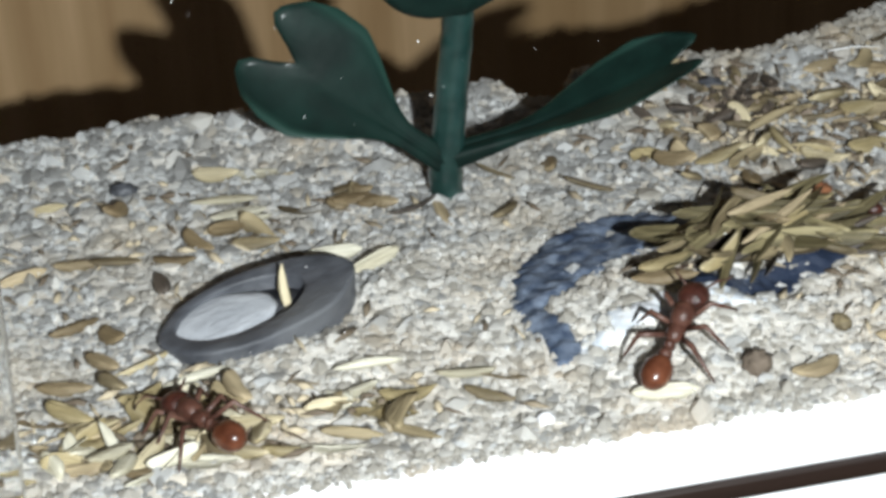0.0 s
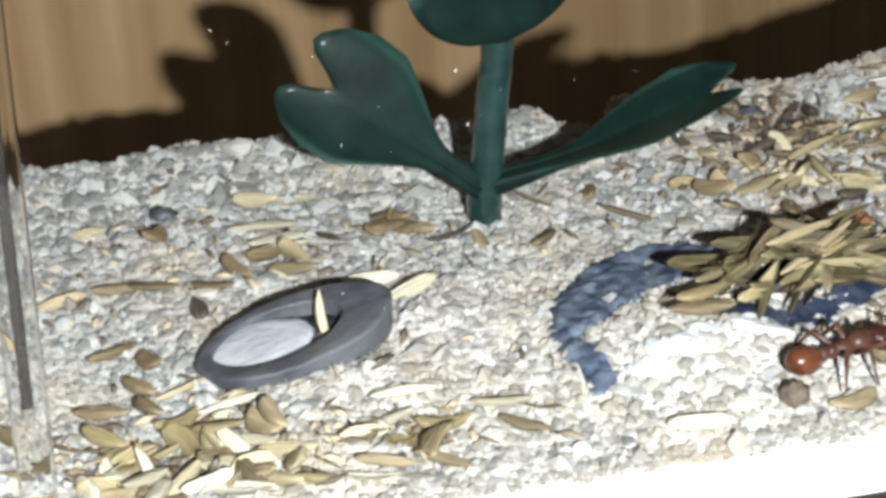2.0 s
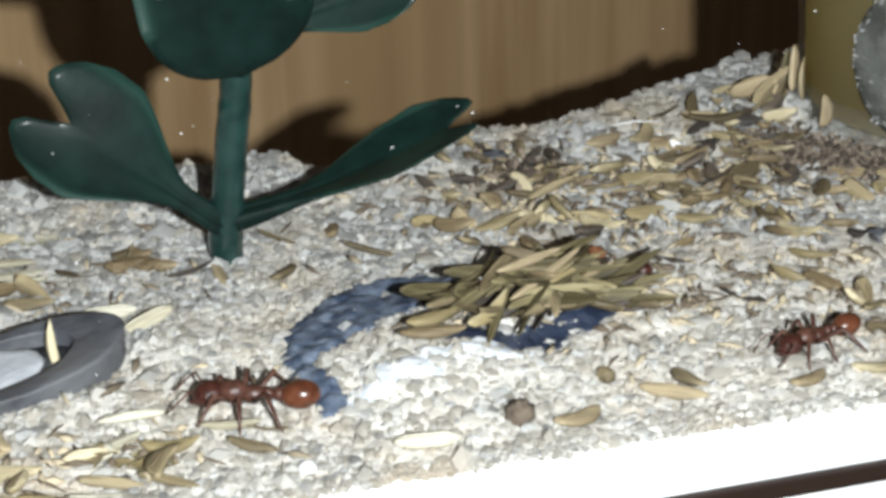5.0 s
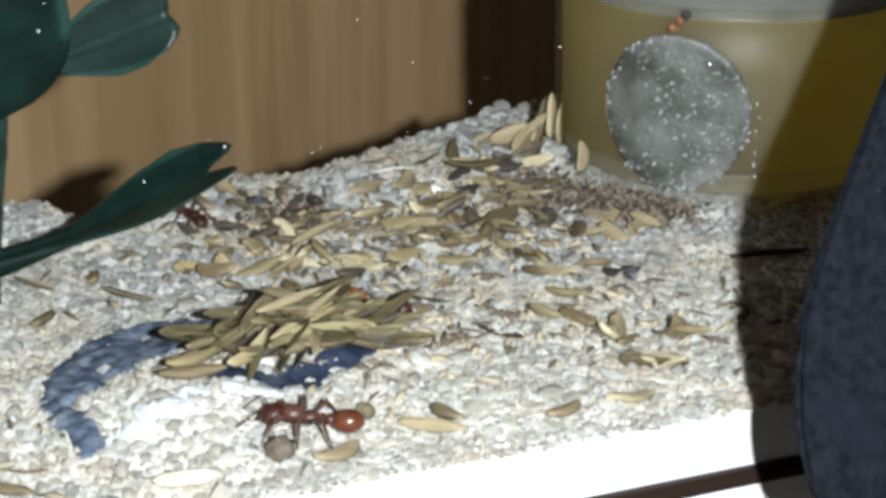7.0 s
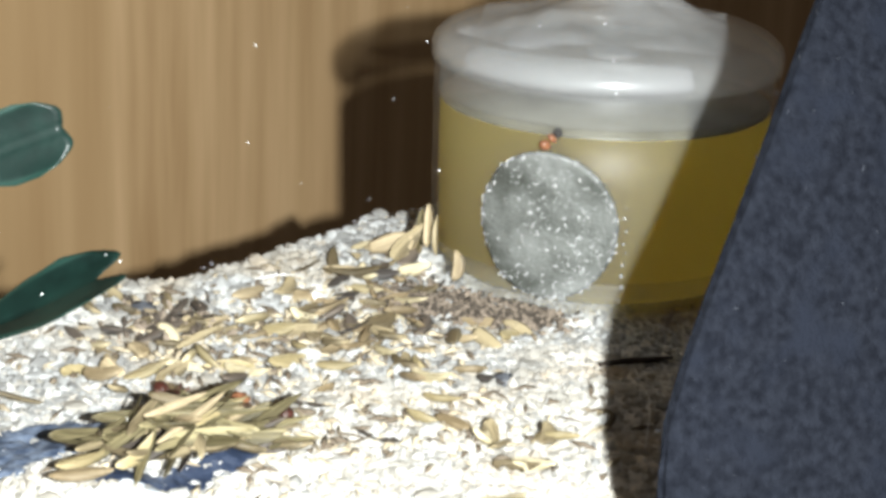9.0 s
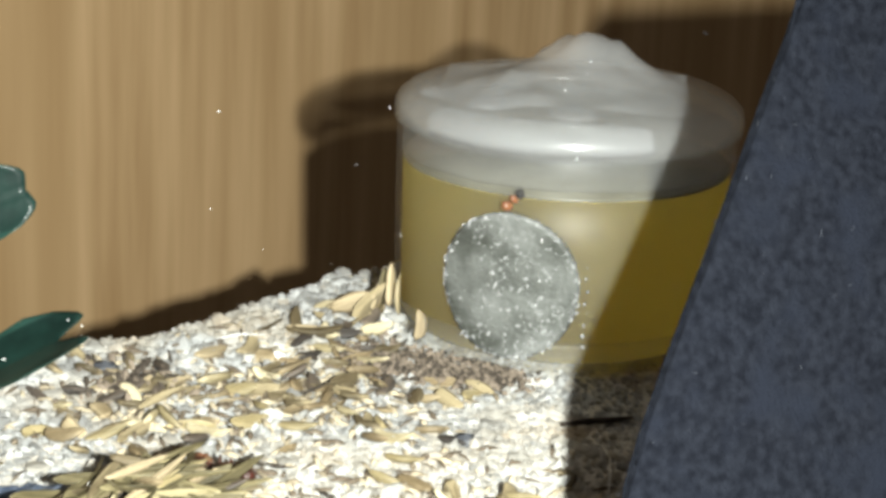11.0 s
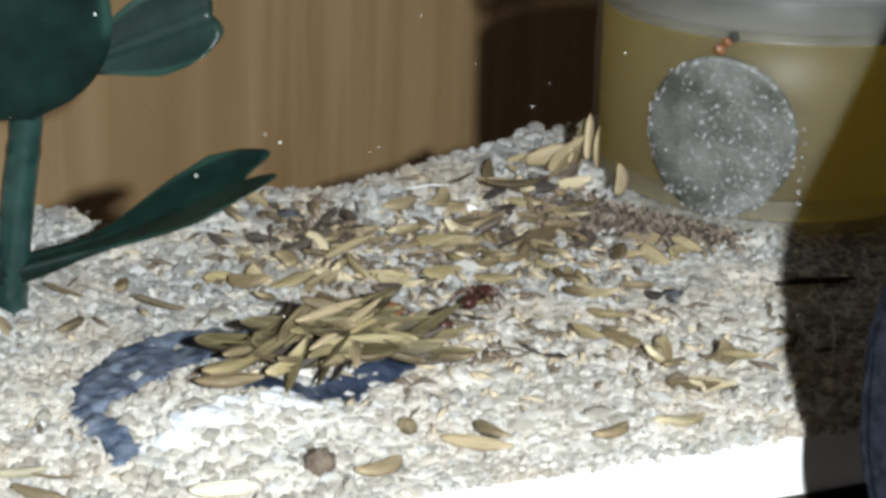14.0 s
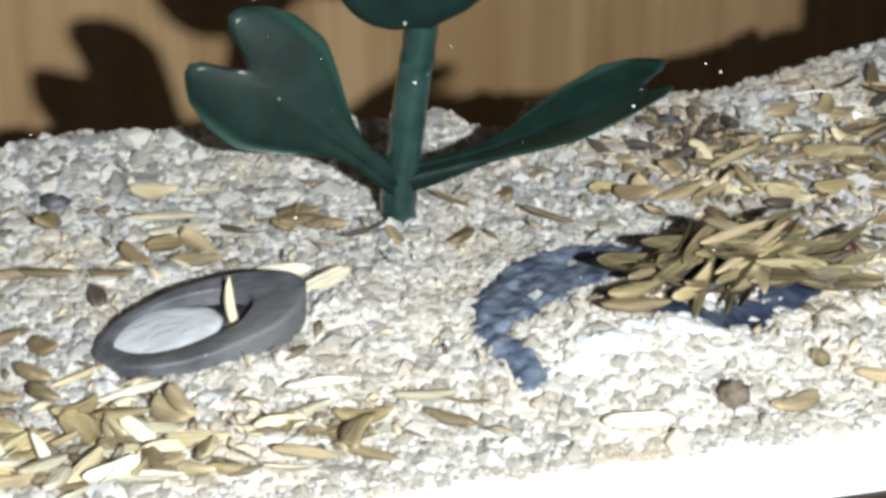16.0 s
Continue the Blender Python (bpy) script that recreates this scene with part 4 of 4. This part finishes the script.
# ---- ants ----
def build_ant(scale=1.0, label="reddish-brown ant walking on the sand", dark=False):
    """An ant 1.05 cm long that looks along +x; its feet stand at z = 0."""
    k = scale
    shell, tail = (M_ANT_DARK, M_ANT_DARK) if dark else (M_ANT, M_GASTER)
    ant = thing("ant", label, "ant", "ants in the tray")
    s = lambda *v: tuple(c * k for c in v)
    part("head", blob(bmesh.new(), s(0.41, 0, 0.19), s(0.155, 0.145, 0.115), 0.35, 3), M_ANT_DARK, ant)
    bm = blob(bmesh.new(), s(0.19, 0, 0.215), s(0.145, 0.11, 0.11), 0, 3)
    blob(bm, s(0.02, 0, 0.19), s(0.125, 0.085, 0.085), 0.15, 3)
    part("thorax", bm, shell, ant)
    bm = blob(bmesh.new(), s(-0.12, 0, 0.19), s(0.06, 0.055, 0.07), 0, 2)
    blob(bm, s(-0.22, 0, 0.19), s(0.065, 0.065, 0.07), 0, 2)
    part("waist", bm, shell, ant)
    part("gaster", blob(bmesh.new(), s(-0.41, 0, 0.19), s(0.185, 0.14, 0.135), 0.12, 3), tail, ant, "glossy dark brown abdomen" if dark else "glossy red-brown abdomen")
    for side in (1, -1):
        part("mandible", tube(bmesh.new(), [s(0.50, 0.06 * side, 0.15), s(0.56, 0.045 * side, 0.12), s(0.59, 0.01 * side, 0.11)], [0.02 * k, 0.018 * k, 0.006 * k], 6), M_ANT_DARK, ant)
        part("antenna", tube(bmesh.new(), [s(0.46, 0.06 * side, 0.23), s(0.55, 0.20 * side, 0.30), s(0.66, 0.24 * side, 0.20), s(0.76, 0.22 * side, 0.10)],
                             [0.012 * k, 0.011 * k, 0.010 * k, 0.012 * k], 6), M_LEG, ant)
        for hip, knee, foot in (((0.22, 0.06, 0.16), (0.34, 0.23, 0.24), (0.46, 0.36, 0.0)), ((0.10, 0.06, 0.15), (0.10, 0.27, 0.27), (0.08, 0.43, 0.0)),
                                ((0.0, 0.06, 0.15), (-0.14, 0.27, 0.28), (-0.30, 0.46, 0.0))):
            leg = part("leg", tube(bmesh.new(), [(0, 0, 0), *[tuple((q[i] - hip[i]) * (side if i == 1 else 1) * k for i in range(3))
                       for q in (knee, tuple((knee[i] * 0.35 + foot[i] * 0.65) for i in range(3)), foot)]], [0.030 * k, 0.028 * k, 0.015 * k, 0.008 * k], 6), M_LEG, ant)
            leg["stride"] = 0 if (hip[0] == 0.10) == (side > 0) else 1
            leg.location = Vector(s(hip[0], hip[1] * side, hip[2])) * CM
    return ant


ANTS = [build_ant(1.05), build_ant(1.05), build_ant(0.88), build_ant(0.62, "small dark brown ant walking past the seed heap", True)]


def build_jar_ant():
    ant = thing("ant", "small amber ant with black head on the jar wall", "ant", "ants in the tray", at=(10.05, 5.25, 2.42))
    part("head", blob(bmesh.new(), (0.10, 0, 0.08), (0.07, 0.065, 0.075), 0, 3), M_BLACK, ant, "black head")
    part("gaster", blob(bmesh.new(), (-0.08, 0, -0.06), (0.085, 0.07, 0.07), 0.5, 3), M_ORANGE, ant, "amber abdomen")
    part("thorax", blob(bmesh.new(), (0.02, 0, 0.02), (0.08, 0.05, 0.05), 0.7, 2), M_ORANGE, ant)


build_jar_ant()

ANT_ROWS = [  # seconds, x, y, heading
    [(0, 2.66, 0.78, 45, 20), (0.5, 2.92, 0.60, 26, 8), (1, 2.87, 0.85, 42), (1.5, 3.22, 0.97, 37), (2, 3.91, 0.86, 14), (2.5, 4.05, 1.06, 58), (3, 3.46, 1.0, 115),
     (3.5, 2.18, 1.0, 158), (4, 1.32, 1.67, 138), (4.2, 1.32, 1.64, 134), (5.2, 0.9, 1.3, 165), (6.3, 0.38, 0.85, 120), (6.5, 0.0, 0.76, 140), (8, -2.5, 1.2, 170), (10, -5.6, 2.0, 160), (16, -6.0, 2.4, 150)],
    [(0, -1.76, 0.82, 118), (0.3, -1.97, 0.8, 141), (0.6, -2.35, 0.55, 161), (1, -3.61, 0.66, 158), (1.2, -3.9, 0.76, 158), (1.5, -4.5, 1.1, 155), (2.5, -5.6, 1.4, 150), (10, -6.2, 3.5, 110), (16, -6.2, 4.2, 100)],
    [(0, 7.7, 1.3, 200), (4.2, 7.5, 1.1, 200), (5.4, 5.6, 0.9, 185), (6.3, 3.65, 0.83, 132), (6.5, 3.80, 1.0, 118, 12), (7, 3.70, 0.8, 155), (7.5, 2.52, 0.78, 165), (8.2, 0.8, 0.9, 180), (9.5, -2.6, 1.2, 175), (11.5, -5.0, 1.6, 180), (16, -6.4, 1.4, 200)],
    [(0, 3.9, 8.35, -90), (5.6, 3.9, 8.25, -90), (6.3, 4.0, 7.4, -90), (7, 4.18, 6.8, -70), (7.5, 4.75, 6.0, -60), (8, 4.75, 4.7, -85), (8.5, 4.6, 4.1, -80), (9.7, 4.55, 4.0, -70), (11, 5.3, 3.3, -60), (12, 5.6, 2.05, -60),
     (12.5, 5.62, 1.95, 0), (13, 5.75, 2.45, 70), (13.5, 6.11, 3.15, 60), (14, 6.25, 3.75, 45), (14.5, 6.77, 3.92, 30), (15, 7.36, 4.63, 55), (15.5, 7.9, 5.68, 62), (16, 8.3, 6.3, 60)],
]


def motions():
    for ant, rows in zip(ANTS, ANT_ROWS):
        keys = []
        for t, x, y, turn, *rear in rows:
            z = ground(x, y) + 0.02 + (0.42 * math.sin(radians(rear[0])) if rear else 0) if y < back_limit(x) else -0.45
            ca, sa = math.cos(radians(turn)), math.sin(radians(turn))
            rise = (ground(x + 0.4 * ca, y + 0.4 * sa) - ground(x - 0.4 * ca, y - 0.4 * sa)) / 0.8 if y < back_limit(x) else 0.0
            keys.append((t, pose(x * CM, y * CM, z * CM, 0, -math.degrees(math.atan(rise)) - (rear[0] if rear else 0), turn)))
        walk(ant, keys)
        legs = [ob for ob in ant.children if ob.name.startswith("leg")]
        busy = [(a[0], b[0]) for a, b in zip(rows, rows[1:]) if math.hypot(b[1] - a[1], b[2] - a[2]) / (b[0] - a[0]) > 0.25]
        for leg in legs:
            swing, n = [], int(16.0 / 0.1)
            for i in range(n + 1):
                t = i * 0.1
                going = any(a <= t < b for a, b in busy)
                phase = math.pi * (i % 4) / 2 + math.pi * leg["stride"]
                turn = 15 * math.sin(phase) if going else 0
                lift = 9 * max(0.0, math.cos(phase)) if going else 0
                side = 1 if leg.location.y > 0 else -1
                swing.append((t, Matrix.Translation(leg.location) @ pose(0, 0, 0, lift * side, 0, turn * side)))
            walk(leg, swing)


motions()
